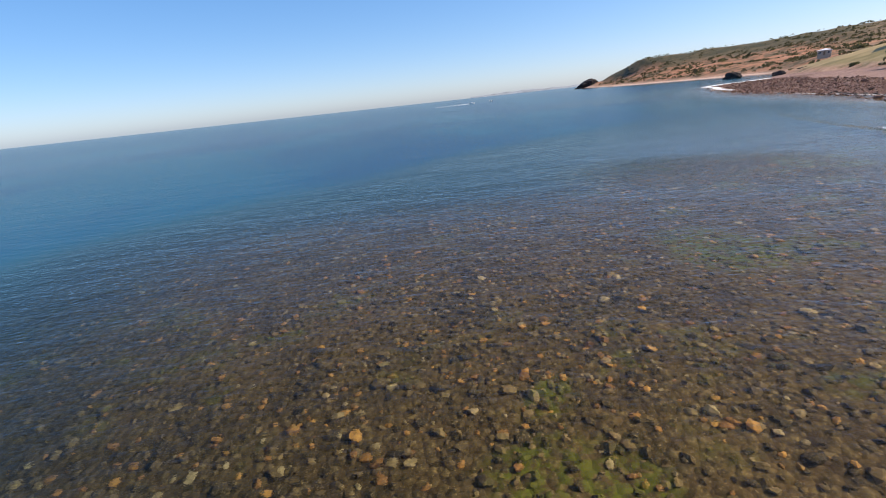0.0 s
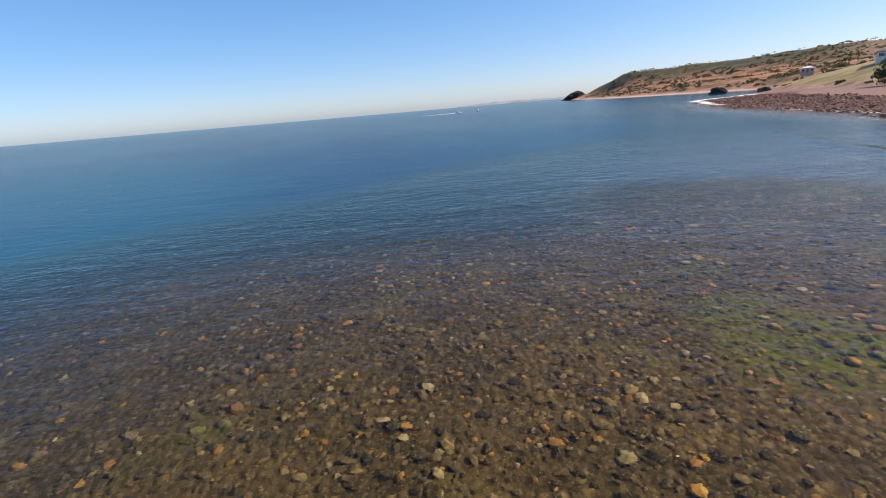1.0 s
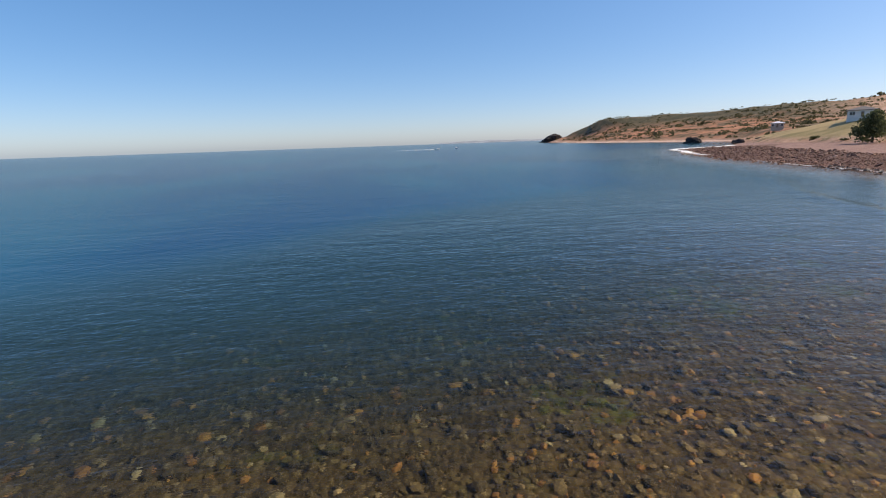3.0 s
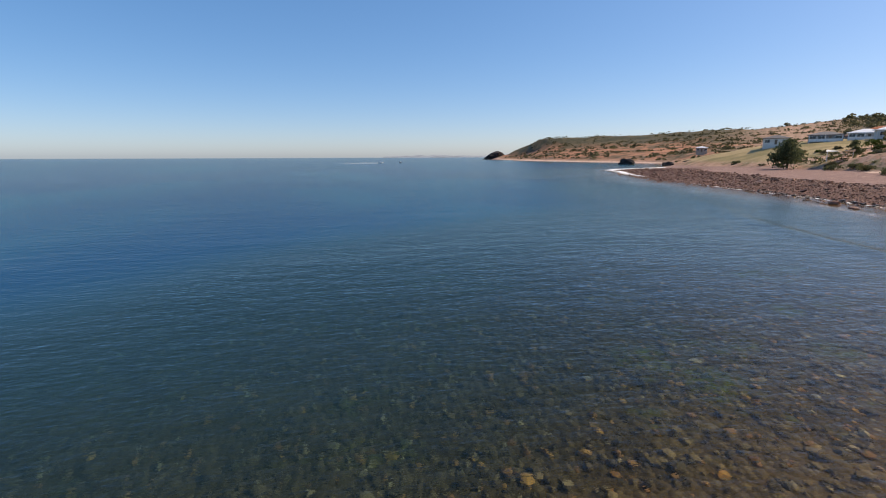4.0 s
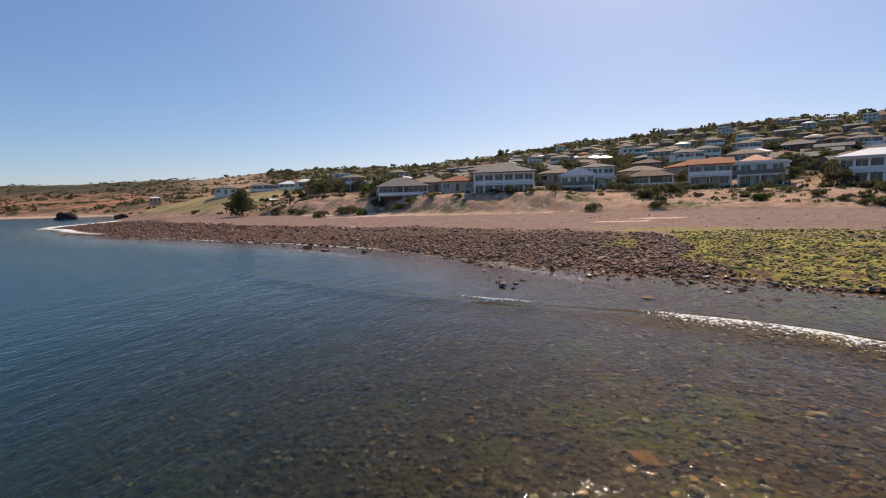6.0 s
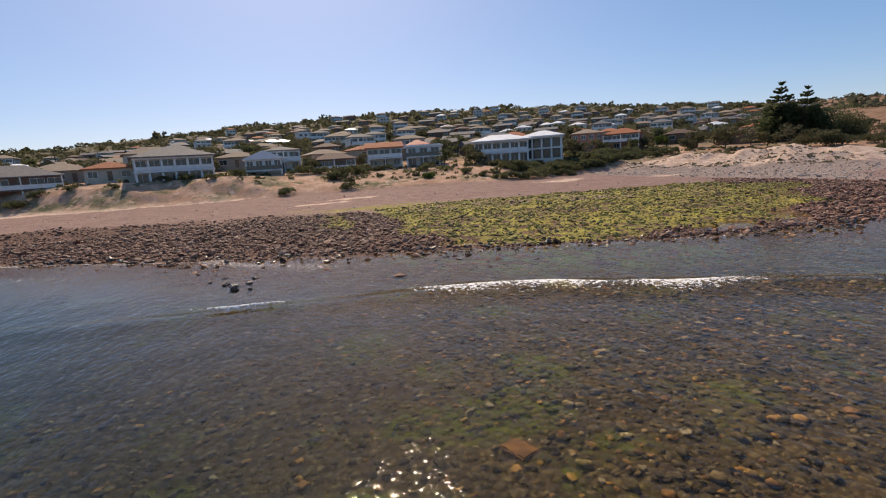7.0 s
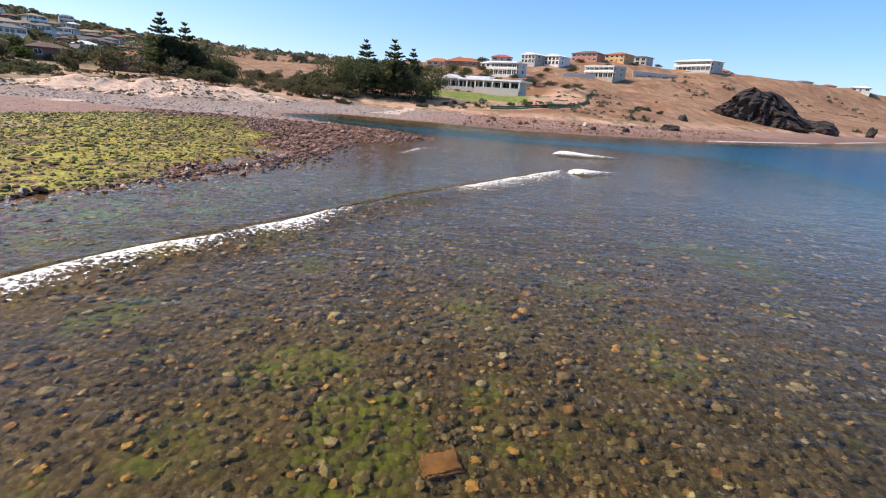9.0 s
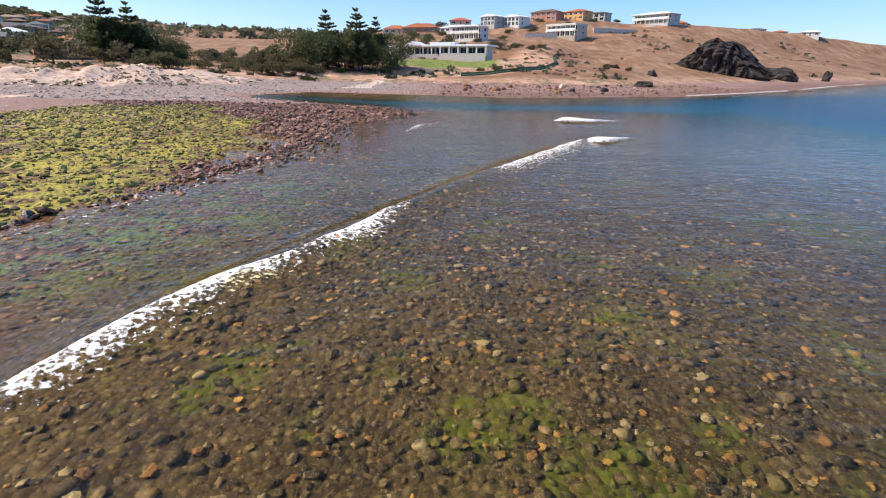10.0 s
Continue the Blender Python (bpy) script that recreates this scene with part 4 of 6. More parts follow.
def house(m, label, w, d, storeys, wall, roof, shape="hip", rise=1.9, deck=False, panes=4, group="houses on the slope", deep=2.2, frame_mat=None, name="house", big_glass=False, hide_sides=False):
    """A dwelling: walls, roof, framed windows, door and, where it has one, a balcony. Its front looks along -y."""
    ob = thing(name, m, label, "house", group)
    sh = 2.65
    top = storeys * sh
    part("wall", boxes((-w / 2, w / 2, -d / 2, d / 2, -deep, top)), wall, ob)
    if shape == "hip":
        part("roof", hip_roof(w, d, top + 0.2, rise), roof, ob)
    elif shape == "gable":
        part("roof", hip_roof(w, d, top + 0.2, rise, hip=0.0), roof, ob)
        g = bmesh.new()
        if w < d:
            vs = [g.verts.new(p) for p in ((-w / 2, -d / 2 + 0.01, top), (w / 2, -d / 2 + 0.01, top), (0, -d / 2 + 0.01, top + rise * 0.9), (-w / 2, d / 2 - 0.01, top), (w / 2, d / 2 - 0.01, top), (0, d / 2 - 0.01, top + rise * 0.9))]
        else:
            vs = [g.verts.new(p) for p in ((-w / 2 + 0.01, d / 2, top), (-w / 2 + 0.01, -d / 2, top), (-w / 2 + 0.01, 0, top + rise * 0.9), (w / 2 - 0.01, d / 2, top), (w / 2 - 0.01, -d / 2, top), (w / 2 - 0.01, 0, top + rise * 0.9))]
        g.faces.new(vs[:3])
        g.faces.new(vs[3:][::-1])
        g.faces.new((vs[0], vs[2], vs[5], vs[3]))
        g.faces.new((vs[2], vs[1], vs[4], vs[5]))
        part("gable", g, wall, ob)
    else:
        part("roof", boxes((-w / 2 - 0.35, w / 2 + 0.35, -d / 2 - 0.35, d / 2 + 0.35, top, top + 0.4), (-w / 2 + 0.1, w / 2 - 0.1, -d / 2 + 0.1, d / 2 - 0.1, top + 0.4, top + 0.5)), roof, ob)
    gap = w / panes
    for s in range(storeys):
        for i in range(panes):
            x = -w / 2 + gap * (i + 0.5)
            if s == 0 and i == panes // 2 and not big_glass:
                door = part("door", boxes((x - 0.5, x + 0.5, -d / 2 - 0.05, -d / 2 + 0.02, 0, 2.1)), m_timber, ob)
                part("handle", boxes((x + 0.36, x + 0.42, -d / 2 - 0.1, -d / 2 - 0.05, 0.95, 1.1)), m_dark_trim, door)
                continue
            tall = (deck and s == storeys - 1) or big_glass
            window(ob, x, s * sh + (0.2 if tall else 0.8), gap * ((0.64 if big_glass else 0.8) if tall else 0.55), 2.05 if tall else 1.3, -d / 2, frame_mat=frame_mat)
        if not hide_sides:
            for side, x in (("right", w / 2), ("left", -w / 2)):
                window(ob, -d * 0.2, s * sh + 0.85, 1.5, 1.3, x, side, frame_mat)
    if deck:
        balcony(ob, w * 0.96, -d / 2, (storeys - 1) * sh, 2.0, max(3, panes // 2 + 1), m_glass if big_glass else m_trim, m_trim if wall != m_wall_brick else m_timber, -deep * 0.6, sh if shape == "hip" else 0)
    return ob


def villa(m, label, w, d, storeys, wall, roof, bays, group, hip=0.0, deep=3.0, rail_mat=None, porch=2.2, frame_mat=None):
    """A two-storey house with colonnaded balconies in front of a recessed glazed wall. Its front looks along -y."""
    ob = thing("house", m, label, "house", group)
    sh = 2.9
    top = storeys * sh
    front, back = -d / 2, -d / 2 + porch
    part("wall", boxes((-w / 2, w / 2, back, d / 2, -deep, top)), wall, ob)
    part("terrace", boxes((-w / 2 - 0.3, w / 2 + 0.3, front - 0.3, back - 0.01, -deep, 0.0)), wall, ob)
    gap = w / bays
    for s in range(storeys):
        z = s * sh
        part("slab", boxes((-w / 2 - 0.2, w / 2 + 0.2, front - 0.2, back + 0.02, z + sh - 0.4, z + sh - (0.0 if s < storeys - 1 else 0.02))), m_trim, ob)
        for i in range(bays + 1):
            x = -w / 2 + 0.2 + (w - 0.4) * i / bays
            part("column", boxes((x - 0.2, x + 0.2, front, front + 0.36, z, z + sh - 0.4)), m_trim, ob)
        for i in range(bays):
            window(ob, -w / 2 + gap * (i + 0.5), z + 0.15, gap * 0.78, 2.1, back, frame_mat=frame_mat)
        if s:
            part("balustrade", boxes((-w / 2, w / 2, front + 0.06, front + 0.14, z + 0.1, z + 0.85), (-w / 2, w / 2, front + 0.02, front + 0.2, z + 0.85, z + 0.95)), rail_mat or m_trim, ob)
        for side, x in (("right", w / 2), ("left", -w / 2)):
            window(ob, d * 0.15, z + 0.8, 1.8, 1.4, x, side, frame_mat)
    if hip:
        part("roof", hip_roof(w + 0.4, d + 0.4, top + 0.22, hip, 0.6), roof, ob)
    else:
        part("roof", boxes((-w / 2 - 0.3, w / 2 + 0.3, front - 0.3, d / 2 + 0.3, top, top + 0.25)), roof, ob)
        part("parapet", boxes((-w / 2 - 0.3, w / 2 + 0.3, front - 0.3, front - 0.1, top + 0.25, top + 0.6), (-w / 2 - 0.3, -w / 2 - 0.1, front - 0.1, d / 2 + 0.3, top + 0.25, top + 0.6), (w / 2 + 0.1, w / 2 + 0.3, front - 0.1, d / 2 + 0.3, top + 0.25, top + 0.6)), wall, ob)
    return ob


def facing(x, y, z, skew=0.0):
    """A pose whose front looks to the bay."""
    return pose(x, y, z, 0, 0, -math.degrees(math.atan2(x - CENTRE[0], y - CENTRE[1])) + skew)


# ---- houses along the beach front ----
FRONT = "houses along the beach front"
house(facing(143, 17, 6.6, 6), "white two-storey beach house with a grey tiled roof", 8.5, 9, 2, m_wall_white, m_roof_grey, rise=1.2, deck=True, panes=3, group=FRONT)
house(facing(141.3, 3.3, 6.2), "brown brick house under a brown tiled roof", 11.5, 8, 1, m_wall_brick, m_roof_brown, rise=1.7, deck=True, panes=4, group=FRONT)
house(facing(138.5, -10.1, 5.8, 3), "cream two-storey house with a terracotta tiled roof", 9.4, 8, 2, m_wall_cream, m_roof_orange, "gable", 1.5, True, 3, FRONT)
house(facing(135.3, -21.0, 5.6, -4), "white modern house with a flat roof and glazed balcony", 9.4, 8, 2, m_wall_white, m_trim, "flat", deck=True, panes=3, group=FRONT, big_glass=True)
house(facing(145, -22, 6.4, 4), "white cottage with a low red tin roof", 6.5, 6, 2, m_wall_white, m_roof_red, rise=1.6, panes=2, group=FRONT)
villa(facing(126.7, -40.4, 5.1, 2), "long white two-storey house with balconies under a white tin roof", 14.5, 9, 2, m_wall_white, m_roof_white, 6, FRONT, 1.6)
villa(facing(124.6, -52.6, 5.6, -3), "white two-storey house with dark glazing and a white tin roof", 10.7, 9, 2, m_wall_white, m_roof_white, 4, FRONT, 1.6, rail_mat=m_glass, frame_mat=m_dark_trim)
house(facing(139, -46, 6.3, 2), "grey house with a broad slate-grey roof", 14, 10, 2, m_wall_grey, m_roof_grey, rise=2.2, panes=4, group=FRONT)
house(facing(150.6, -87.1, 7.6, 4), "salmon two-storey house with a tan roof", 10.5, 9, 2, m_wall_pink, m_roof_tan, rise=1.6, panes=4, group=FRONT)
house(facing(142.8, -96.5, 6.6, -6), "brick house with a bright terracotta roof", 12, 10, 2, m_wall_brick, m_roof_orange, rise=1.9, deck=True, panes=4, group=FRONT)
villa(facing(135.1, 41.6, 5.6, 4), "large pale two-storey house with tall windows and grey roof", 16, 10, 2, m_wall_white, m_roof_grey, 6, FRONT, 2.0, porch=1.0)
house(facing(139.2, 21.6, 7.2), "white house with a wide low white gable", 8.5, 13, 1, m_wall_white, m_roof_white, "gable", 1.9, True, 4, FRONT, big_glass=True)
house(facing(138.8, 73.4, 6.2, 5), "low dark house with a broad grey-brown roof", 15, 11, 1, m_wall_brick, m_roof_grey, rise=2.6, deck=True, panes=5, group=FRONT)
house(facing(153.3, 68.3, 7.4), "cream house with a tan tiled roof", 11, 9, 1, m_wall_cream, m_roof_tan, rise=1.8, panes=4, group=FRONT)
house(facing(138.4, 55.1, 7.0, -5), "small house with an orange tiled roof", 9.5, 8, 1, m_wall_cream, m_roof_orange, rise=1.5, panes=3, group=FRONT)
house(facing(158, 50, 8.1, 4), "pale two-storey house with a grey roof", 13, 9, 2, m_wall_cream, m_roof_tan, rise=2.0, panes=4, group=FRONT)
house(facing(203.1, 194.8, 10.4), "white house beside the mown field", 10, 9, 1, m_wall_white, m_roof_grey, rise=1.5, panes=3, group=FRONT)
house(facing(214.5, 181.0, 11.4), "low grey house beside the mown field", 12, 9, 1, m_wall_grey, m_roof_grey, rise=1.4, deck=True, panes=4, group=FRONT)
house(facing(222.1, 170.4, 11.9), "white two-storey house beside the mown field", 11, 9, 1, m_wall_white, m_roof_white, rise=1.6, deck=True, panes=4, group=FRONT)
house(facing(256, 300, 8.2), "pale house alone among the dunes", 7, 6, 1, m_wall_cream, m_roof_white, rise=1.0, panes=3, group=FRONT)

# ---- houses on the southern hill ----
SOUTH = "houses on the southern hill"
house(facing(0, -320.6, 25.6, -32), "white villa with a shallow white roof", 20, 11, 1, m_wall_white, m_roof_white, rise=1.8, panes=5, group=SOUTH, deep=6)
villa(facing(-3.0, -257.4, 18.8, -34), "white two-storey villa with wide balconies", 18, 10, 2, m_wall_white, m_roof_white, 6, SOUTH, 0.9, deep=6)
house(facing(-26, -338.5, 31.2, -38), "white gabled block of flats with dark square windows", 12, 14, 2, m_wall_white, m_roof_white, "gable", 1.6, panes=4, group=SOUTH, deep=6, big_glass=True)
house(facing(-42, -337, 31.0, -34), "white gabled block of flats with dark square windows", 12, 14, 2, m_wall_white, m_roof_white, "gable", 1.6, panes=4, group=SOUTH, deep=6, big_glass=True)
house(facing(-68, -360.6, 36.4, -30), "red rendered house with a brown roof", 21, 12, 2, m_wall_pink, m_roof_brown, rise=2.1, panes=5, group=SOUTH, deep=6)
house(facing(-91, -362, 37.2, -36), "ochre house with an orange tiled roof", 17, 12, 2, m_wall_ochre, m_roof_orange, rise=2.0, panes=4, group=SOUTH, deep=6)
villa(facing(-61, -278.0, 21.8, -36), "cream two-storey villa with columned balconies", 20, 12, 2, m_wall_cream, m_trim, 6, SOUTH, 0, deep=6)
house(facing(-110, -371, 37.4, -30), "white house with a dark glazed front", 14, 10, 2, m_wall_white, m_roof_grey, rise=1.2, panes=3, group=SOUTH, deep=6, big_glass=True)
villa(facing(-141.6, -344.5, 34.0, -34), "broad white villa with a white roof and deep verandah", 28, 14, 2, m_wall_white, m_roof_white, 8, SOUTH, 1.8, deep=7, porch=3.0)
house(facing(-160, -350, 32.4), "small house with an orange roof behind the villa", 12, 9, 1, m_wall_cream, m_roof_orange, rise=1.8, panes=3, group=SOUTH, deep=6)
house(facing(23.2, -334.7, 26.2, -20), "low house with a broad terracotta roof", 24, 12, 1, m_wall_brick, m_roof_orange, rise=2.8, panes=5, group=SOUTH, deep=6)
house(facing(41.5, -348.6, 26.0, -6), "house with a terracotta hipped roof among trees", 17, 11, 1, m_wall_cream, m_roof_orange, rise=2.6, panes=4, group=SOUTH, deep=6)
house(facing(-4.5, -362.4, 33.0), "house with a red tin roof above the villas", 15, 10, 1, m_wall_cream, m_roof_red, rise=2.0, panes=3, group=SOUTH, deep=6)
for k, (bx, by) in enumerate(((-190.8, -369), (-207, -361), (-221, -353), (-240, -355), (-257, -346))):
    house(facing(bx, by, ground_z(bx, by) - 1.3), "low pale house along the far crest", 10 + k % 3, 8, 1, (m_wall_white, m_wall_cream)[k % 2], (m_roof_orange, m_roof_white, m_roof_grey)[k % 3], rise=1.2, panes=3, group=SOUTH, deep=4)

# boundary walls below the villas
for x0, y0, x1, y1, hgt, zb in ((-84, -300, -126, -322, 1.7, 26.6), (-112, -350, -143, -330, 1.4, 31.0), (-36, -272, -54, -270, 2.2, 20.6)):
    length = math.hypot(x1 - x0, y1 - y0)
    wall = thing("boundary_wall", pose((x0 + x1) / 2, (y0 + y1) / 2, zb, 0, 0, math.degrees(math.atan2(y1 - y0, x1 - x0))), "pale rendered boundary wall on the dry slope", "wall")
    part("wall_body", boxes((-length / 2, length / 2, -0.15, 0.15, -4, hgt)), m_pale_wall, wall)
    part("coping", boxes((-length / 2 - 0.05, length / 2 + 0.05, -0.22, 0.22, hgt, hgt + 0.12)), m_trim, wall)


def beach_cafe(m):
    ob = thing("beach_cafe", m, "long white single-storey cafe pavilion with glazed verandah", "cafe")
    part("wall", boxes((-18, 18, -2, 6, -3, 3.5)), m_wall_white, ob)
    part("terrace", boxes((-19.5, 19.5, -6, -1.9, -2.5, 0.0)), m_concrete, ob)
    part("roof", boxes((-20, 20, -5.6, 6.6, 3.45, 3.95), (-19.6, 19.6, -5.2, 6.2, 3.95, 4.1)), m_roof_white, ob)
    part("roof_lantern", boxes((-5, 5, 0.5, 4.5, 4.1, 5.0), (-5.4, 5.4, 0.1, 4.9, 5.0, 5.2)), m_roof_white, ob)
    porch = hip_roof(5.2, 6.5, 3.9, 1.3, 0.3, 0.0)
    bmesh.ops.translate(porch, verts=porch.verts, vec=(-9.0, -3.2, 0.15))
    part("porch_roof", porch, m_roof_white, ob)
    for i in range(12):
        x = -19.3 + 38.6 * i / 11
        part("column", boxes((x - 0.2, x + 0.2, -5.4, -5.0, 0, 3.45)), m_trim, ob)
    for i in range(11):
        x = -19.3 + 38.6 * (i + 0.5) / 11
        window(ob, x * 0.93, 0.35, 2.6, 2.6, -2.0, bars=1, frame_mat=m_trim)
    part("parapet", boxes((2.0, 19.5, -6.1, -5.8, -2.2, 1.0)), m_wall_white, ob, "white parapet of the terrace")
    part("parapet", boxes((-12.0, 1.2, -6.08, -5.8, -1.0, 0.75)), m_wall_white, ob, "low white parapet of the terrace")
    part("chimney", boxes((-11, -10.2, 3, 3.8, 4.1, 5.2)), m_wall_white, ob)
    return ob


beach_cafe(facing(13.6, -183, 8.8, -28) @ Matrix.Diagonal((1.08, 1.0, 1.0, 1.0)))


# ---- trees ----
def leaf_cards(centres, size, seed, lean=None, wide=0.45):
    """Small kite-shaped leaves or sprays, each turned its own way."""
    rng = np.random.default_rng(seed)
    n = len(centres)
    a = rng.normal(size=(n, 3))
    a /= np.linalg.norm(a, axis=1)[:, None]
    if lean is not None:
        a = a * 0.45 + lean
        a /= np.linalg.norm(a, axis=1)[:, None] + 1e-9
    b = np.cross(a, rng.normal(size=(n, 3)))
    b /= np.linalg.norm(b, axis=1)[:, None] + 1e-9
    s = (size * rng.uniform(0.6, 1.35, n))[:, None]
    quad = np.stack([centres - a * s, centres - b * s * wide, centres + a * s, centres + b * s * (wide + 0.1)], 1)
    return quad.reshape(-1, 3), np.arange(4 * n).reshape(n, 4)


def lobes_of(seed, count, width, low, high, size):
    rng = np.random.default_rng(seed)
    out = []
    for _ in range(count):
        r, t = width * math.sqrt(rng.uniform(0, 1)) * 0.6, rng.uniform(0, 2 * math.pi)
        out.append((r * math.cos(t), r * math.sin(t), rng.uniform(low, high), size * rng.uniform(0.7, 1.25)))
    return out


def crown(name, lobes, leaves, leaf, material, seed, squash=0.75):
    rng = np.random.default_rng(seed)
    weight = np.array([l[3] ** 2 for l in lobes])
    pick = rng.choice(len(lobes), leaves, p=weight / weight.sum())
    way = rng.normal(size=(leaves, 3))
    way /= np.linalg.norm(way, axis=1)[:, None]
    way[:, 2] = np.where(way[:, 2] < -0.3, -way[:, 2], way[:, 2])
    base = np.array([l[:3] for l in lobes])[pick]
    r = np.array([l[3] for l in lobes])[pick] * rng.uniform(0.55, 1.08, leaves)
    centres = base + way * r[:, None] * np.array([1, 1, squash])
    co, quads = leaf_cards(centres, leaf, seed + 1)
    return mesh_of(name, co, quads, material, False)


def tube(bm, a, b, r0, r1, sides=6):
    a, b = Vector(a), Vector(b)
    way = (b - a).normalized()
    u = way.orthogonal().normalized()
    v = way.cross(u)
    rings = []
    for p, r in ((a, r0), (b, r1)):
        rings.append([bm.verts.new(p + (u * math.cos(2 * math.pi * i / sides) + v * math.sin(2 * math.pi * i / sides)) * r) for i in range(sides)])
    for i in range(sides):
        j = (i + 1) % sides
        bm.faces.new((rings[0][i], rings[0][j], rings[1][j], rings[1][i]))
    bm.faces.new(rings[1])


def make_tree(name, height, width, material, seed, label, leaves=640, leaf=0.55, lobes=10, low=0.12, squash=0.75, group="trees between the houses", cone=False):
    ob = thing(name, Matrix(), label, "tree", group)
    ls = lobes_of(seed, lobes, width, height * low, height * 0.8, width * 0.4)
    if cone:
        ls = [(x * (1.15 - z / height), y * (1.15 - z / height), z, r * (1.2 - z / height)) for x, y, z, r in ls]
    bm = bmesh.new()
    tube(bm, (0, 0, -0.6), (0.1, 0.05, height * 0.45), height * 0.035, height * 0.022)
    for x, y, z, r in ls[:6]:
        tube(bm, (0.1, 0.05, height * 0.4), (x * 0.8, y * 0.8, z), height * 0.016, height * 0.005, 5)
    part("trunk", bm, m_bark, ob)
    mesh_part("crown", crown("crown", ls, leaves, leaf, material, seed, squash), ob)
    return ob


def make_shrub(name, height, width, material, seed, label, leaves=340, leaf=0.27, group="shrubs on the dunes"):
    ob = thing(name, Matrix(), label, "shrub", group)
    ls = lobes_of(seed, 9, width, height * 0.05, height * 0.5, height * 0.46)
    bm = bmesh.new()
    for x, y, z, r in ls[:5]:
        tube(bm, (0, 0, -0.3), (x, y, z), 0.05, 0.015, 5)
    part("stem", bm, m_bark, ob)
    mesh_part("foliage", crown("foliage", ls, leaves, leaf, material, seed, 0.7), ob)
    return ob


def make_norfolk_pine(height, width, seed):
    """A conifer with tiers of drooping boughs and an open pointed top."""
    rng = np.random.default_rng(seed)
    ob = thing("norfolk_pine", Matrix(), "tall dark tiered pine with an open pointed top", "tree", "tall pines at the creek")
    bm = bmesh.new()
    tube(bm, (0, 0, -0.8), (0, 0, height), 0.32, 0.04, 8)
    centres, leans = [], []
    tiers = int(height / 0.8)
    for t in range(tiers):
        u = t / (tiers - 1)
        z = height * (0.08 + 0.9 * u)
        if u < 0.62:
            reach = width * 0.5 * math.sqrt(max(0.05, 1 - (u / 0.7) ** 2.2)) * rng.uniform(0.8, 1.12)
        elif t % 3 == 1:
            continue
        else:
            reach = width * 0.27 * (1.06 - (u - 0.62) / 0.42) + 0.25
        count = 9 if u < 0.62 else 6
        off = rng.uniform(0, 6.28)
        for i in range(count):
            a = off + 2 * math.pi * i / count + rng.uniform(-0.2, 0.2)
            r = reach * rng.uniform(0.7, 1.1)
            tip = np.array([math.cos(a) * r, math.sin(a) * r, z + r * 0.1 * (1 - u) + (0.75 * u if u > 0.62 else 0.2)])
            tube(bm, (0, 0, z), tip, 0.05, 0.015, 4)
            n = max(6, int(r * (9.5 if u < 0.62 else 14)))
            for s in range(n):
                f = 0.2 + 0.85 * (s + rng.uniform(0, 1)) / n
                centres.append(np.array([tip[0] * f, tip[1] * f, z + (tip[2] - z) * f]) + rng.normal(0, 0.34 if u < 0.62 else 0.12, 3))
                leans.append((math.cos(a), math.sin(a), 0.15 + 0.4 * u))
    part("trunk", bm, m_bark, ob)
    co, quads = leaf_cards(np.array(centres), 0.46, seed, np.array(leans) * 0.8)
    mesh_part("crown", mesh_of("crown", co, quads, m_leaf_dark, False), ob)
    return ob


def make_palm(height, seed):
    rng = np.random.default_rng(seed)
    ob = thing("palm", Matrix(), "tall thin palm with a small round head", "tree", "palms on the skyline")
    bm = bmesh.new()
    tube(bm, (0, 0, -0.6), (0.2, 0, height), 0.28, 0.18, 7)
    part("trunk", bm, m_bark, ob)
    centres, leans = [], []
    for i in range(22):
        a, lift = rng.uniform(0, 6.28), rng.uniform(-0.5, 0.9)
        for s in range(5):
            f = 0.25 + s * 0.42
            centres.append((0.2 + math.cos(a) * f, math.sin(a) * f, height + lift * f - 0.16 * f * f))
            leans.append((math.cos(a), math.sin(a), lift - 0.3 * f))
    co, quads = leaf_cards(np.array(centres), 0.4, seed, np.array(leans))
    mesh_part("crown", mesh_of("crown", co, quads, m_leaf_olive, False), ob)
    return ob


def plant(ob, x, y, scale=1.0, turn=0.0, z=None, first=False):
    m = pose(x, y, (ground_z(x, y) if z is None else z) - 0.05, 0, 0, turn) @ Matrix.Diagonal((scale, scale, scale, 1))
    if first:
        ob.matrix_world = m
        return ob
    return copy_thing(ob, m)


TREES = [make_tree("tree", 8.0, 6.0, m_leaf_olive, 1, "olive-green gum tree with an open crown"), make_tree("tree", 6.5, 6.5, m_leaf_olive, 2, "spreading olive-green tree between houses"),
         make_tree("tree", 9.5, 5.5, m_leaf_dark, 3, "tall dark green garden tree", lobes=11), make_tree("tree", 5.5, 5.5, m_leaf_green, 4, "rounded fresh green garden tree"),
         make_tree("tree", 7.0, 5.0, m_leaf_grey, 5, "grey-green gum tree with a thin crown", leaves=300)]
SHRUBS = [make_shrub("shrub", 1.6, 2.2, m_leaf_olive, 11, "low olive saltbush on the dune"), make_shrub("shrub", 1.1, 1.8, m_leaf_grey, 12, "low grey-green dune shrub"),
          make_shrub("shrub", 2.2, 3.2, m_leaf_heath, 13, "dense rounded coastal shrub", 900, 0.2), make_shrub("shrub", 1.4, 1.6, m_leaf_green, 14, "fresh green dune shrub")]

THICKET = make_shrub("thicket_shrub", 4.6, 6.4, m_leaf_olive, 15, "tall dense shrub of the coastal thicket", 1500, 0.26, "thickets at the creek and the gardens")

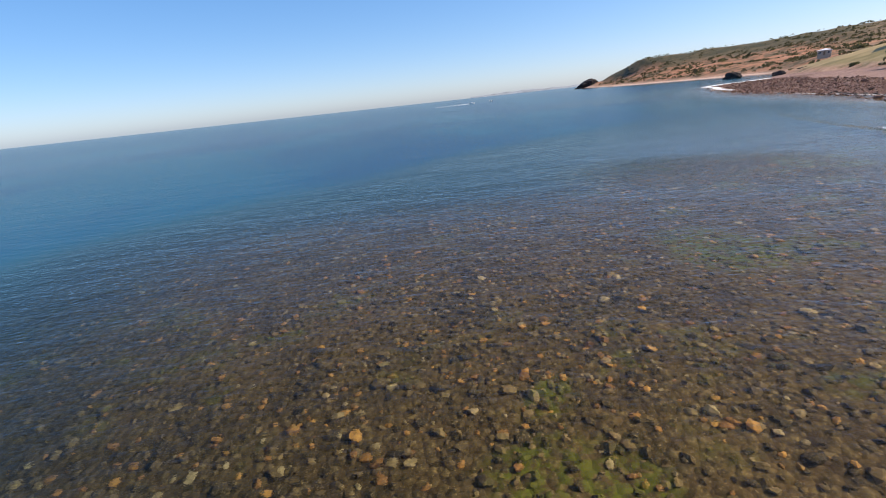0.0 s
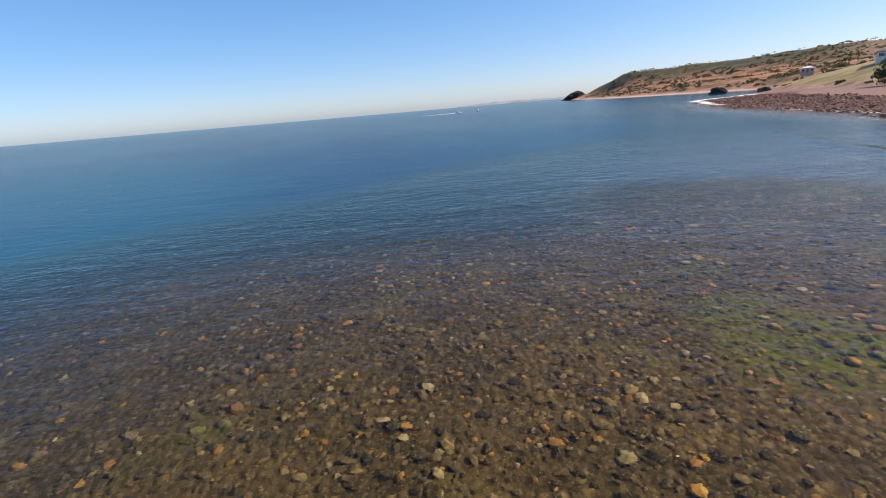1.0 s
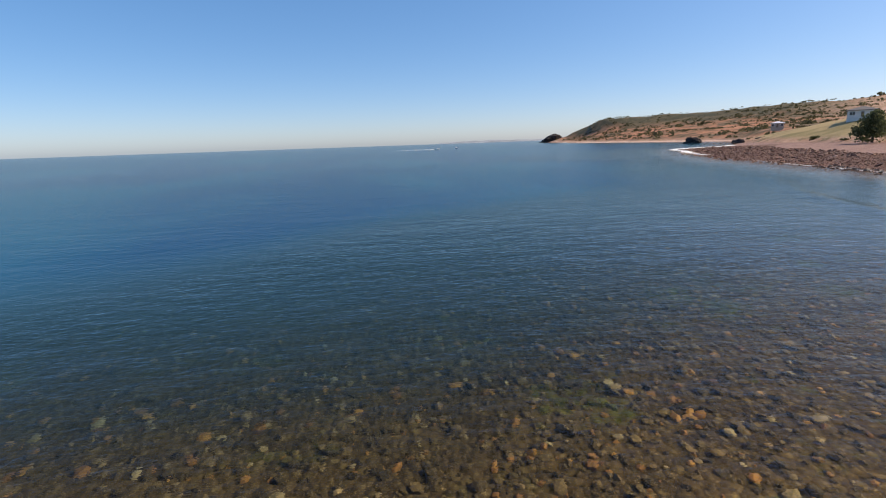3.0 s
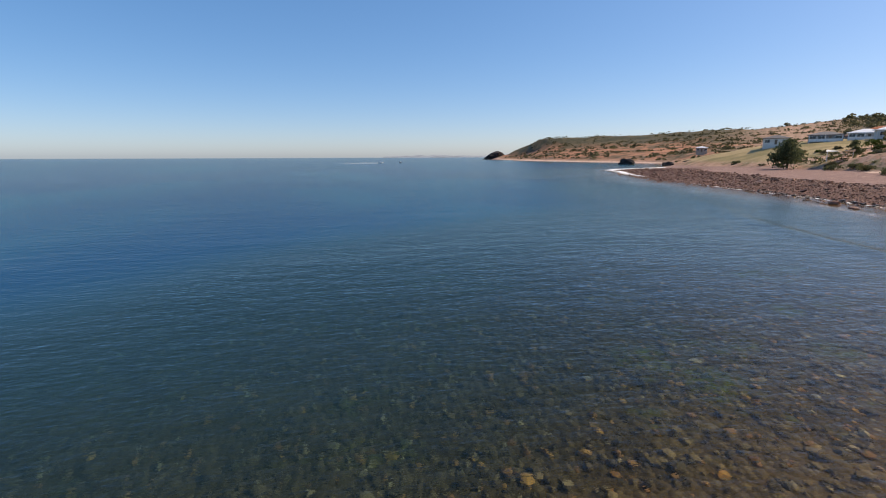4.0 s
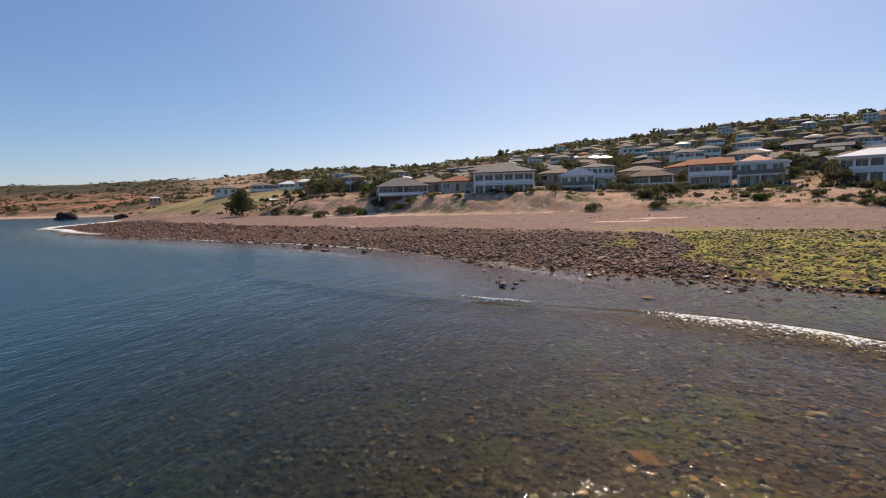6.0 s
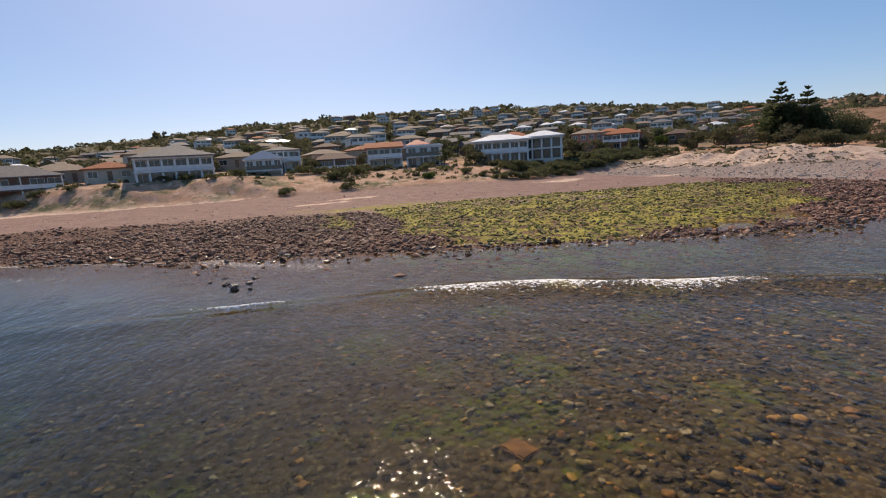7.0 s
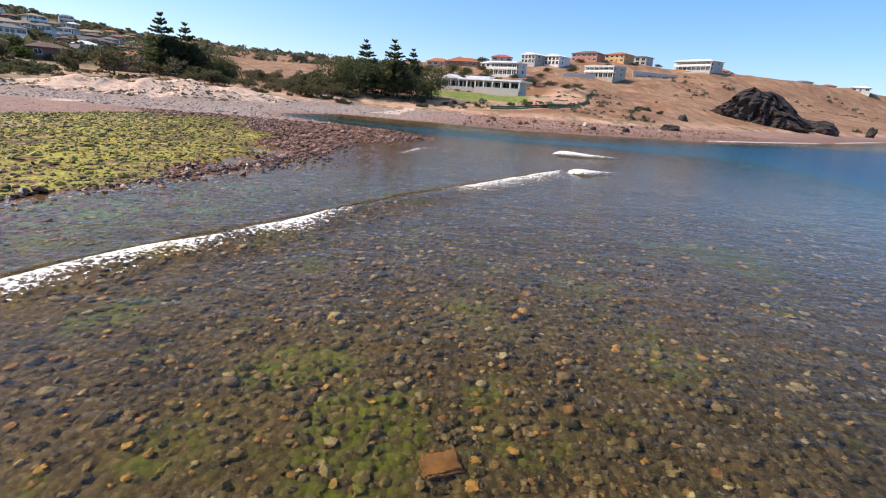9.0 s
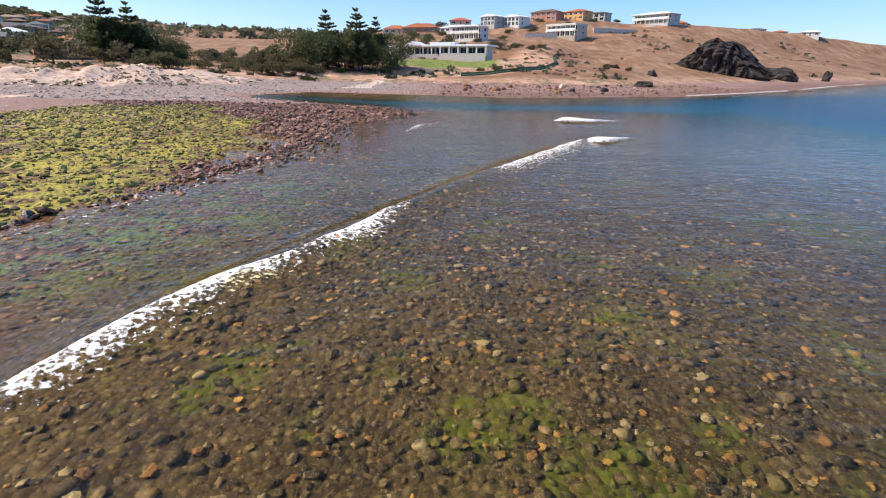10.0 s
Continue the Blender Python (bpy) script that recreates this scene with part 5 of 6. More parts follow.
# the tall pines and the dark grove at the creek
norfolk = make_norfolk_pine(17.5, 12.5, 21)
plant(norfolk, 110.8, -128.2, 1.0, 0, 5.6, True)
plant(norfolk, 105.2, -131.5, 0.88, 60, 5.6)
plant(norfolk, 41.2, -141, 0.95, 140, 4.4)
plant(norfolk, 51.4, -145, 0.92, 20, 4.8)
plant(norfolk, 36.5, -152, 0.78, 250, 6.0)
grove = make_tree("grove_tree", 10.5, 9.0, m_leaf_dark, 31, "broad dark pine in the grove at the creek", 3000, 0.36, 26, 0.08, 1.0, group="dark grove at the creek")
plant(grove, 52.0, -139, 0.95, 0, 4.4, True)
for x, y, s, t in ((56.5, -146, 0.95, 50), (47, -150, 1.05, 120), (60, -144, 1.0, 10), (41, -148, 0.9, 200), (33.5, -141, 0.7, 90), (29, -148, 0.8, 300), (118, -133, 0.85, 30), (101, -135, 0.8, 160), (95, -133, 0.6, 70), (20, -214, 0.95, 10),
                   (32, -215, 1.0, 77), (44, -214, 1.05, 145), (56, -210, 1.0, 230), (27, -236, 0.9, 310), (40, -245, 1.0, 15), (8, -240, 0.7, 99), (50, -262, 1.0, 40), (64, -250, 1.0, 140)):
    plant(grove, x, y, s * (0.62 if y < -200 else 1.1 if x > 90 else 1.05), t)
# green gardens round the cafe and the villas above it
for x, y, s, t in ((-12, -196, 0.5, 20), (-19, -201, 0.55, 80), (-26, -205, 0.45, 140), (-9, -206, 0.5, 200), (-33, -212, 0.4, 10), (10, -222, 0.6, 60), (-4, -228, 0.5, 150), (18, -268, 0.6, 5), (-22, -262, 0.45, 99),
                   (-30, -290, 0.5, 33), (-46, -300, 0.5, 71), (12, -300, 0.7, 210), (30, -310, 0.7, 260), (52, -318, 0.8, 300), (-14, -318, 0.6, 123), (-52, -322, 0.5, 44), (-78, -336, 0.5, 12), (-98, -350, 0.5, 190),
                   (-120, -360, 0.5, 290), (-150, -362, 0.55, 30), (-172, -360, 0.5, 110), (-60, -352, 0.6, 240), (-35, -352, 0.7, 350), (10, -352, 0.8, 80), (30, -372, 0.9, 170), (60, -372, 0.9, 20), (78, -345, 0.9, 250)):
    plant(THICKET, x, y, s * 1.65, t, None, (x, y) == (-12, -196))
point_tree = make_tree("point_tree", 10.5, 6.5, m_leaf_dark, 33, "dark wind-bent conifer at the edge of the beach", 2600, 0.36, 34, 0.03, 1.0, "tree at the edge of the beach", True)
plant(point_tree, 143.2, 135.6, 1.0, 0, 1.9, True)
plant(point_tree, 147.5, 139.5, 0.72, 80, 3.0)
plant(point_tree, 160, 128, 0.35, 150)
palm = make_palm(9.0, 41)
plant(palm, 366, 234.8, 1.1, 0, None, True)
plant(palm, 330, 128, 0.9, 50)
plant(palm, 300, 140, 0.7, 90)

# ---- the town on the slope ----
hill_kinds = []
for w, d, st, wall_m, roof_m, shape, text in (
        (11, 8, 1, m_wall_cream, m_roof_tan, "hip", "cream house with a tan tiled roof on the slope"), (10, 8, 1, m_wall_brick, m_roof_brown, "hip", "brick house with a brown tiled roof on the slope"),
        (10, 7.5, 2, m_wall_white, m_roof_grey, "hip", "white two-storey house with a grey roof on the slope"), (9, 7, 1, m_wall_white, m_roof_white, "hip", "white house with a bright tin roof on the slope"),
        (10, 8, 1, m_wall_cream, m_roof_orange, "hip", "cream house with a terracotta roof on the slope"), (8, 7.5, 2, m_wall_blue, m_roof_grey, "hip", "pale blue two-storey house on the slope"),
        (12, 8, 1, m_wall_brick, m_roof_grey, "gable", "long brick house with a grey gabled roof"), (8.5, 7, 2, m_wall_white, m_trim, "flat", "white flat-roofed house with large windows on the slope"),
        (10, 7.5, 2, m_wall_grey, m_roof_tan, "hip", "grey two-storey house with a tan roof on the slope")):
    hill_kinds.append(house(Matrix(), text, w, d, st, wall_m, roof_m, shape, 1.5, st == 2 and shape == "hip", 3, "houses on the town slope", 4.0, hide_sides=True))

rng = np.random.default_rng(77)
cand = rng.uniform((100, -420), (720, 560), (16000, 2))
cz, cd, cdf, cm = lie(cand[:, 0], cand[:, 1])
cfar = np.hypot(cand[:, 0] - CENTRE[0], cand[:, 1] - CENTRE[1])
cbear = np.degrees(np.arctan2(cand[:, 0] - CENTRE[0], cand[:, 1] - CENTRE[1]))
limit = np.interp(cbear, [s[0] for s in SKYLINE], [s[1] for s in SKYLINE])
town_ok = (cdf > 44) & (cbear > 53) & (cbear < 148) & (cfar < limit + 12) & (cm["field"] < 0.1)
taken = [(ob.matrix_world.translation.x, ob.matrix_world.translation.y) for ob in scene.objects if ob.get("category") == "house"]
placed = []
order = np.nonzero(town_ok)[0]
for i in order[np.argsort(cfar[order] + rng.uniform(0, 560, len(order)))]:
    x, y = cand[i]
    if len(placed) >= 320:
        break
    gap = 12.0 + cfar[i] * 0.018
    if all((x - a) ** 2 + (y - b) ** 2 > gap * gap for a, b in taken):
        kind = hill_kinds[int(rng.choice(9, p=(0.26, 0.22, 0.05, 0.10, 0.1, 0.02, 0.16, 0.03, 0.06)))]
        m = facing(x, y, cz[i] + 0.5, float(rng.normal(0, 16)))
        if any(k is kind for k in placed):
            copy_thing(kind, m)
        else:
            kind.matrix_world = m
        placed.append(kind)
        taken.append((x, y))

count = 0
used = set()
near_first = np.nonzero((cdf > 24) & (cbear > 46) & (cbear < 150) & (cfar < limit + 20) & (cm["field"] < 0.1))[0]
for i in near_first[np.argsort(cfar[near_first] + rng.uniform(0, 220, len(near_first)))]:
    x, y = cand[i]
    if count >= 190:
        break
    gap = 7.4
    if all((x - a) ** 2 + (y - b) ** 2 > gap * gap for a, b in taken):
        k = int(rng.choice(5, p=(0.3, 0.27, 0.17, 0.08, 0.18)))
        plant(TREES[k], x, y, float(rng.uniform(0.6, 1.05)), float(rng.uniform(0, 360)), cz[i], k not in used)
        used.add(k)
        taken.append((x, y))
        count += 1

# scrub on the dunes, along the creek and at the foot of the southern slope
rng = np.random.default_rng(78)
cand = rng.uniform((-60, -165), (190, 180), (7000, 2))
cz, cd, cdf, cm = lie(cand[:, 0], cand[:, 1])
cbear = np.degrees(np.arctan2(cand[:, 0] - CENTRE[0], cand[:, 1] - CENTRE[1])) % 360
drift = rough_noise(cand[:, 0], cand[:, 1], 16.0, 99)
ok = (cdf > 0.8) & (cdf < 32) & (cm["sand"] < 0.45) & (drift > 0.42) & (cm["lawn"] < 0.1) & ((cbear < 190) | (drift > 0.62))
count, used = 0, set()
homes = np.array([(ob.matrix_world.translation.x, ob.matrix_world.translation.y) for ob in scene.objects if ob.get("category") in ("house", "cafe")])
for i in np.nonzero(ok)[0]:
    x, y = cand[i]
    if count >= 105:
        break
    if np.min((homes[:, 0] - x) ** 2 + (homes[:, 1] - y) ** 2) > 75:
        k = int(rng.choice(4, p=(0.4, 0.25, 0.25, 0.1)))
        plant(SHRUBS[k], x, y, float(rng.uniform(0.6, 1.25)), float(rng.uniform(0, 360)), cz[i], k not in used)
        used.add(k)
        count += 1
for x, y, s in ((120.8, 4.3, 2.1), (117.5, 6.2, 1.6), (124, 2, 1.7), (110.2, 17.5, 1.15), (119.1, -16.3, 1.3), (98, -33, 1.6), (102, -37, 1.8), (106, -42, 1.5), (100, -28.5, 1.2), (112, -62, 2.0), (116, -66, 2.2), (120, -72, 2.2), (109, -56, 1.7),
                (122, -80, 2.0), (125, -62, 1.8), (124, 82, 1.9), (128, 86, 2.0), (121, 90, 1.5), (140, 118, 1.3), (136, 108, 1.4), (126, 70, 1.4), (129, 66, 1.2), (131, 77, 1.5), (127, 60, 0.9), (124, 52, 0.8), (126, 38, 1.0), (123, 33, 0.8), (125, 28, 1.2),
                (129, 27, 1.3), (131, 12, 1.6), (128, 8, 1.4), (130, -3, 1.3), (128, -8, 1.1), (125, -18, 1.2), (117, -34, 1.3), (115, -44, 1.2), (113, -50, 1.5), (117, -56, 1.3), (121, -64, 1.7), (130, -68, 1.9), (128, -76, 1.8), (136, -82, 1.8)):
    plant(SHRUBS[2], x, y, s, x * 37 % 360)
# dense low heath between the houses and the creek beach
rng = np.random.default_rng(83)
for i in range(62):
    u = rng.uniform(0, 1)
    x, y = 101 + 16 * u + rng.uniform(-3, 10), -24 - 66 * u + rng.uniform(-4, 4)
    if np.min((homes[:, 0] - x) ** 2 + (homes[:, 1] - y) ** 2) > 60:
        plant(SHRUBS[2], x, y, float(rng.uniform(0.9, 1.8)), float(rng.uniform(0, 360)))
# the thicket behind the sand mound
rng = np.random.default_rng(79)
for i in range(66):
    a, r = radians(rng.uniform(149, 166)), rng.uniform(152, 215)
    x, y = CENTRE[0] + r * math.sin(a), CENTRE[1] + r * math.cos(a)
    if i % 3:
        plant(THICKET, x, y, float(rng.uniform(0.75, 1.35)), float(rng.uniform(0, 360)))
    else:
        plant(TREES[int(rng.choice((0, 1, 4)))], x, y, float(rng.uniform(0.5, 0.9)), float(rng.uniform(0, 360)))


def far_scrub(name, seed, n, where, size, material, label):
    """Bushes too many and far to count, joined."""
    rng = np.random.default_rng(seed)
    pts = rng.uniform(where[0], where[1], (n, 2))
    z, d, df, m = lie(pts[:, 0], pts[:, 1])
    bearing = np.degrees(np.arctan2(pts[:, 0] - CENTRE[0], pts[:, 1] - CENTRE[1])) % 360
    ok = (df > (4 if name != "mound_tussocks" else -30)) & where[2](pts[:, 0], pts[:, 1], bearing, m)
    pts, z = pts[ok], z[ok]
    s = size * np.exp(rng.normal(0, 0.4, len(pts)))
    per = 18
    way = rng.normal(size=(len(pts), per, 3))
    way /= np.linalg.norm(way, axis=2)[:, :, None]
    way[:, :, 2] = np.abs(way[:, :, 2]) * 0.8
    centres = np.column_stack([pts, z])[:, None, :] + way * s[:, None, None] * rng.uniform(0.6, 1.0, (len(pts), per, 1))
    co, quads = leaf_cards(centres.reshape(-1, 3), np.repeat(s * 0.33, per), seed + 1, wide=0.85)
    return tagged(new(name, mesh_of(name, co, quads, material, False)), label, "scrub", "", "stuff")


far_scrub("hill_scrub", 91, 8200, ((150, 150), (900, 1100), lambda x, y, b, m: (b < 54) & (rough_noise(x, y, 60.0, 17) > 0.42) & (m["field"] < 0.1)), 1.55, m_leaf_olive, "olive scrub dotted over the far red hillside")
far_scrub("crest_scrub", 92, 1700, ((60, -760), (420, -330), lambda x, y, b, m: (b > 146) & (b < 172) & (np.hypot(x - 12, y - 22) > 480)), 2.6, m_leaf_grey, "grey-green trees along the dry crest")
far_scrub("slope_scrub", 93, 2600, ((-230, -330), (60, -120), lambda x, y, b, m: (b > 172) & (m["lawn"] < 0.1) & (rough_noise(x, y, 22.0, 27) > np.where((y > -215) & (x > -42), 0.42, np.where(y > -215, 0.58, 0.66)))), 0.75, m_leaf_grey, "low grey scrub on the dry southern slope")
far_scrub("dune_scrub", 96, 3400, ((90, -110), (180, 170), lambda x, y, b, m: (m["sand"] < 0.4) & (m["town"] < 0.6) & (rough_noise(x, y, 14.0, 29) > 0.5)), 0.6, m_leaf_heath, "low grey-green tussocks and saltbush on the dunes")
far_scrub("mound_tussocks", 97, 5200, ((55, -112), (112, -60), lambda x, y, b, m: (m["sand"] > 0.35) & (rough_noise(x, y, 5.0, 33) > 0.55)), 0.2, m_leaf_grey, "dry grey-brown tussocks dotting the sand mound")
far_scrub("town_trees", 95, 6400, ((110, -520), (740, 520), lambda x, y, b, m: (b > 50) & (b < 150) & (m["field"] < 0.1) & (m["town"] > 0.6) & (np.hypot(x - 12, y - 22) > 175) & (np.hypot(x - 12, y - 22) < np.interp(b, [s[0] for s in SKYLINE], [s[1] for s in SKYLINE]) + 8)), 2.5, m_leaf_olive, "gum trees massed between the houses up the slope")
far_scrub("town_scrub", 94, 5200, ((110, -480), (720, 520), lambda x, y, b, m: (b > 50) & (b < 150) & (m["field"] < 0.1) & (m["town"] > 0.4) & (np.hypot(x - 12, y - 22) < np.interp(b, [s[0] for s in SKYLINE], [s[1] for s in SKYLINE]) + 10)), 1.5, m_leaf_olive, "hedges and garden shrubs between the houses")


# ---- rocks that stand alone ----
def crag(name, m, w, d, h, seed, label, material, level=5, flute=0.12, lump=0.32, peak=None):
    bm = bmesh.new()
    bmesh.ops.create_icosphere(bm, subdivisions=level, radius=1.0)
    for v in bm.verts:
        p = v.co.copy()
        n = noise.fractal(p * 1.7 + Vector((seed, 0, 0)), 1.0, 2.0, 5) * lump
        f = noise.fractal(Vector((p.x * 9, p.y * 9, p.z * 1.3 + seed)), 1.0, 2.0, 4) * flute
        box_in = 1.0 / max(abs(p.x), abs(p.y) * 0.9, abs(p.z) * 0.85)
        q = p * (0.55 + 0.45 * min(box_in, 1.35)) * (1 + n) + Vector((p.x, p.y, 0)) * f
        top = 1.0 if peak is None else max(0.3, 1.0 - 0.42 * abs(q.x - peak) ** 1.8)
        v.co = (q.x * w / 2, q.y * d / 2, q.z * h * (top if q.z > 0 else 1.0))
    for f in bm.faces:
        f.smooth = level == 5
    me = bpy.data.meshes.new(name)
    bm.to_mesh(me)
    bm.free()
    me.materials.append(material)
    ob = new(name, me)
    ob.matrix_world = m
    return tagged(ob, label, "rock")


crag("black_crag", facing(-98.3, -178.7, 0.5), 33, 20, 13.6, 3.0, "great black fluted crag standing on the shore", m_black_rock, 6, 0.34, 0.26, -0.3)
crag("low_crag", facing(-122, -178, 1.4), 13, 8, 3.8, 8.0, "low black outcrop beside the crag", m_black_rock, 4)
crag("boulder", facing(-54.5, -142.2, 2.4), 3.0, 2.6, 2.0, 11.0, "black boulder on the upper beach", m_black_rock, 3)
crag("boulder", facing(-38.4, -109.9, 0.9), 4.4, 3.0, 1.1, 14.0, "dark flat boulder at the waterline", m_black_rock, 3)
crag("boulder", facing(-150, -187, 2.0), 3.0, 2.6, 2.4, 19.0, "dark boulder under the far slope", m_black_rock, 3)
crag("outcrop", facing(192.2, 293, 0.6), 9, 5, 2.6, 23.0, "dark boulders at the edge of the far beach", m_black_rock, 4)
crag("outcrop", facing(198, 243, 0.6), 7, 5, 2.2, 26.0, "dark boulders on the northern beach", m_black_rock, 4)
crag("outcrop", facing(187, 246, 0.5), 6, 4, 1.4, 29.0, "dark boulders on the northern beach", m_black_rock, 4)
crag("headland_rock", facing(345, 975, 0.5), 48, 34, 14, 37.0, "dark broken cliff at the end of the northern headland", m_black_rock, 5, 0.3, 0.3, 0.3)
rng = np.random.default_rng(5)
for i in range(20):
    x = rng.uniform(-62, 14)
    y = -84 - 0.24 * abs(x) - rng.uniform(2, 22) if x < -20 else -78 - rng.uniform(3, 24)
    s = rng.uniform(0.45, 1.15)
    crag("boulder", facing(x, y, ground_z(x, y), float(rng.uniform(0, 360))), s * 1.7, s * 1.3, s * 0.75, i * 3.1 + 40, "rust-brown boulder on the creek beach", (m_slab, m_black_rock, m_concrete)[int(rng.choice(3, p=(0.6, 0.34, 0.06)))], 2)
for i, (x, y, s) in enumerate(((33.2, 24.2, 0.42), (34.0, 23.5, 0.24), (34.4, 24.7, 0.28), (32.5, 23.4, 0.2), (35.2, 23.2, 0.22), (35.6, 25.6, 0.18))):
    crag("shore_rock", pose(x, y, -0.05, 0, 0, i * 70), s * 1.7, s * 1.1, s * 0.6, 100 + i * 5, "wet black rock standing out of the shallows", m_wet_stone, 3)


def stone_slab(m, label):
    """A flat, roughly square slab with worn corners."""
    bm = bmesh.new()
    bmesh.ops.create_cube(bm, size=1.0)
    bmesh.ops.scale(bm, vec=(0.78, 0.62, 0.17), verts=bm.verts)
    bmesh.ops.bevel(bm, geom=bm.edges[:], offset=0.045, segments=2, affect="EDGES")
    bmesh.ops.subdivide_edges(bm, edges=[e for e in bm.edges if e.calc_length() > 0.2], cuts=4, use_grid_fill=True)
    for v in bm.verts:
        n = noise.noise_vector(v.co * 4.0)
        v.co += Vector((n.x * 0.045, n.y * 0.045, n.z * 0.02)) + Vector((0.12 * v.co.y, 0, 0))
    ob = part("stone_slab", bm, m_slab)
    ob.matrix_world = m
    return tagged(ob, label, "rock")


stone_slab(pose(14.66, 17.72, ground_z(14.66, 17.72) + 0.03, 4, -5, 25) @ Matrix.Diagonal((0.86, 0.86, 0.86, 1.0)), "large flat rust-coloured slab on the sea bed")


# ---- small things ashore and afloat ----
def ramp_strip(name, line, width, label, material):
    bm = bmesh.new()
    rows = []
    for (x, y), w in zip(line, width):
        z = ground_z(x, y)
        rows.append([bm.verts.new((x + s * w, y, max(z, 0.05) + h)) for s, h in ((-0.5, -0.6), (-0.5, 0.06), (0.5, 0.06), (0.5, -0.6))])
    for a, b in zip(rows, rows[1:]):
        for i in range(3):
            bm.faces.new((a[i], a[i + 1], b[i + 1], b[i]))
    bm.normal_update()
    ob = part(name, bm, material)
    return tagged(ob, label, "path", "", "structure")


ramp_strip("boat_ramp", [(32.0, -126), (33, -116), (34.2, -106), (35, -98), (35.5, -92)], [3.0, 3.2, 3.6, 5, 8], "sandy concrete ramp from the lawn to the creek", m_concrete)


def mesh_fence(line, label):
    ob = thing("fence", Matrix(), label, "fence")
    for (ax, ay), (bx, by) in zip(line, line[1:]):
        n = max(1, int(math.hypot(bx - ax, by - ay) / 3.0))
        for i in range(n):
            p = [(ax + (bx - ax) * (i + k) / n, ay + (by - ay) * (i + k) / n) for k in (0, 1)]
            zs = [ground_z(*q) for q in p]
            bm = bmesh.new()
            tube(bm, (*p[0], zs[0] - 0.3), (*p[0], zs[0] + 1.3), 0.045, 0.045, 6)
            part("post", bm, m_timber, ob)
            bm = bmesh.new()
            for h0, h1 in ((0.1, 0.55), (0.6, 1.15)):
                vs = [bm.verts.new((*p[0], zs[0] + h0)), bm.verts.new((*p[1], zs[1] + h0)), bm.verts.new((*p[1], zs[1] + h1)), bm.verts.new((*p[0], zs[0] + h1))]
                f = bm.faces.new(vs)
                ext = bmesh.ops.extrude_face_region(bm, geom=[f])
                bmesh.ops.translate(bm, verts=[e for e in ext["geom"] if isinstance(e, bmesh.types.BMVert)], vec=(0.0, 0.03, 0))
            part("mesh_panel", bm, m_fence_mesh, ob)
    return ob


mesh_fence([(9, -131), (-2, -133), (-12, -137), (-20, -146), (-27, -160), (-30, -178), (-36, -192)], "green mesh fence curving up the dry slope")


def beach_shelter(m):
    ob = thing("beach_shelter", m, "white sailcloth shelter on slim posts by the beach", "shelter")
    for x, y, h in ((-3, -2, 2.4), (3, -2, 2.9), (3, 2, 2.4), (-3, 2, 2.9)):
        bm = bmesh.new()
        tube(bm, (x, y, -0.5), (x, y, h), 0.07, 0.06, 6)
        part("post", bm, m_trim, ob)
    bm = bmesh.new()
    grid = [[bm.verts.new((-3.4 + 6.8 * i / 6, -2.4 + 4.8 * j / 6, 2.65 + 0.3 * ((i / 3 - 1) * (1 - j / 3)) - 0.15 * (1 - (i / 3 - 1) ** 2))) for i in range(7)] for j in range(7)]
    for j in range(6):
        for i in range(6):
            bm.faces.new((grid[j][i], grid[j][i + 1], grid[j + 1][i + 1], grid[j + 1][i]))
    ext = bmesh.ops.extrude_face_region(bm, geom=bm.faces[:])
    bmesh.ops.translate(bm, verts=[e for e in ext["geom"] if isinstance(e, bmesh.types.BMVert)], vec=(0, 0, 0.06))
    part("sail", bm, m_sail, ob)
    part("table", boxes((-0.9, 0.9, -0.4, 0.4, 0.68, 0.75), (-0.6, -0.5, -0.3, 0.3, -0.3, 0.68), (0.5, 0.6, -0.3, 0.3, -0.3, 0.68)), m_timber, ob)
    return ob


beach_shelter(facing(151, 125.6, ground_z(151, 125.6) + 0.1))
beach_shelter(facing(60, -152, ground_z(60, -152) + 0.1, 20))


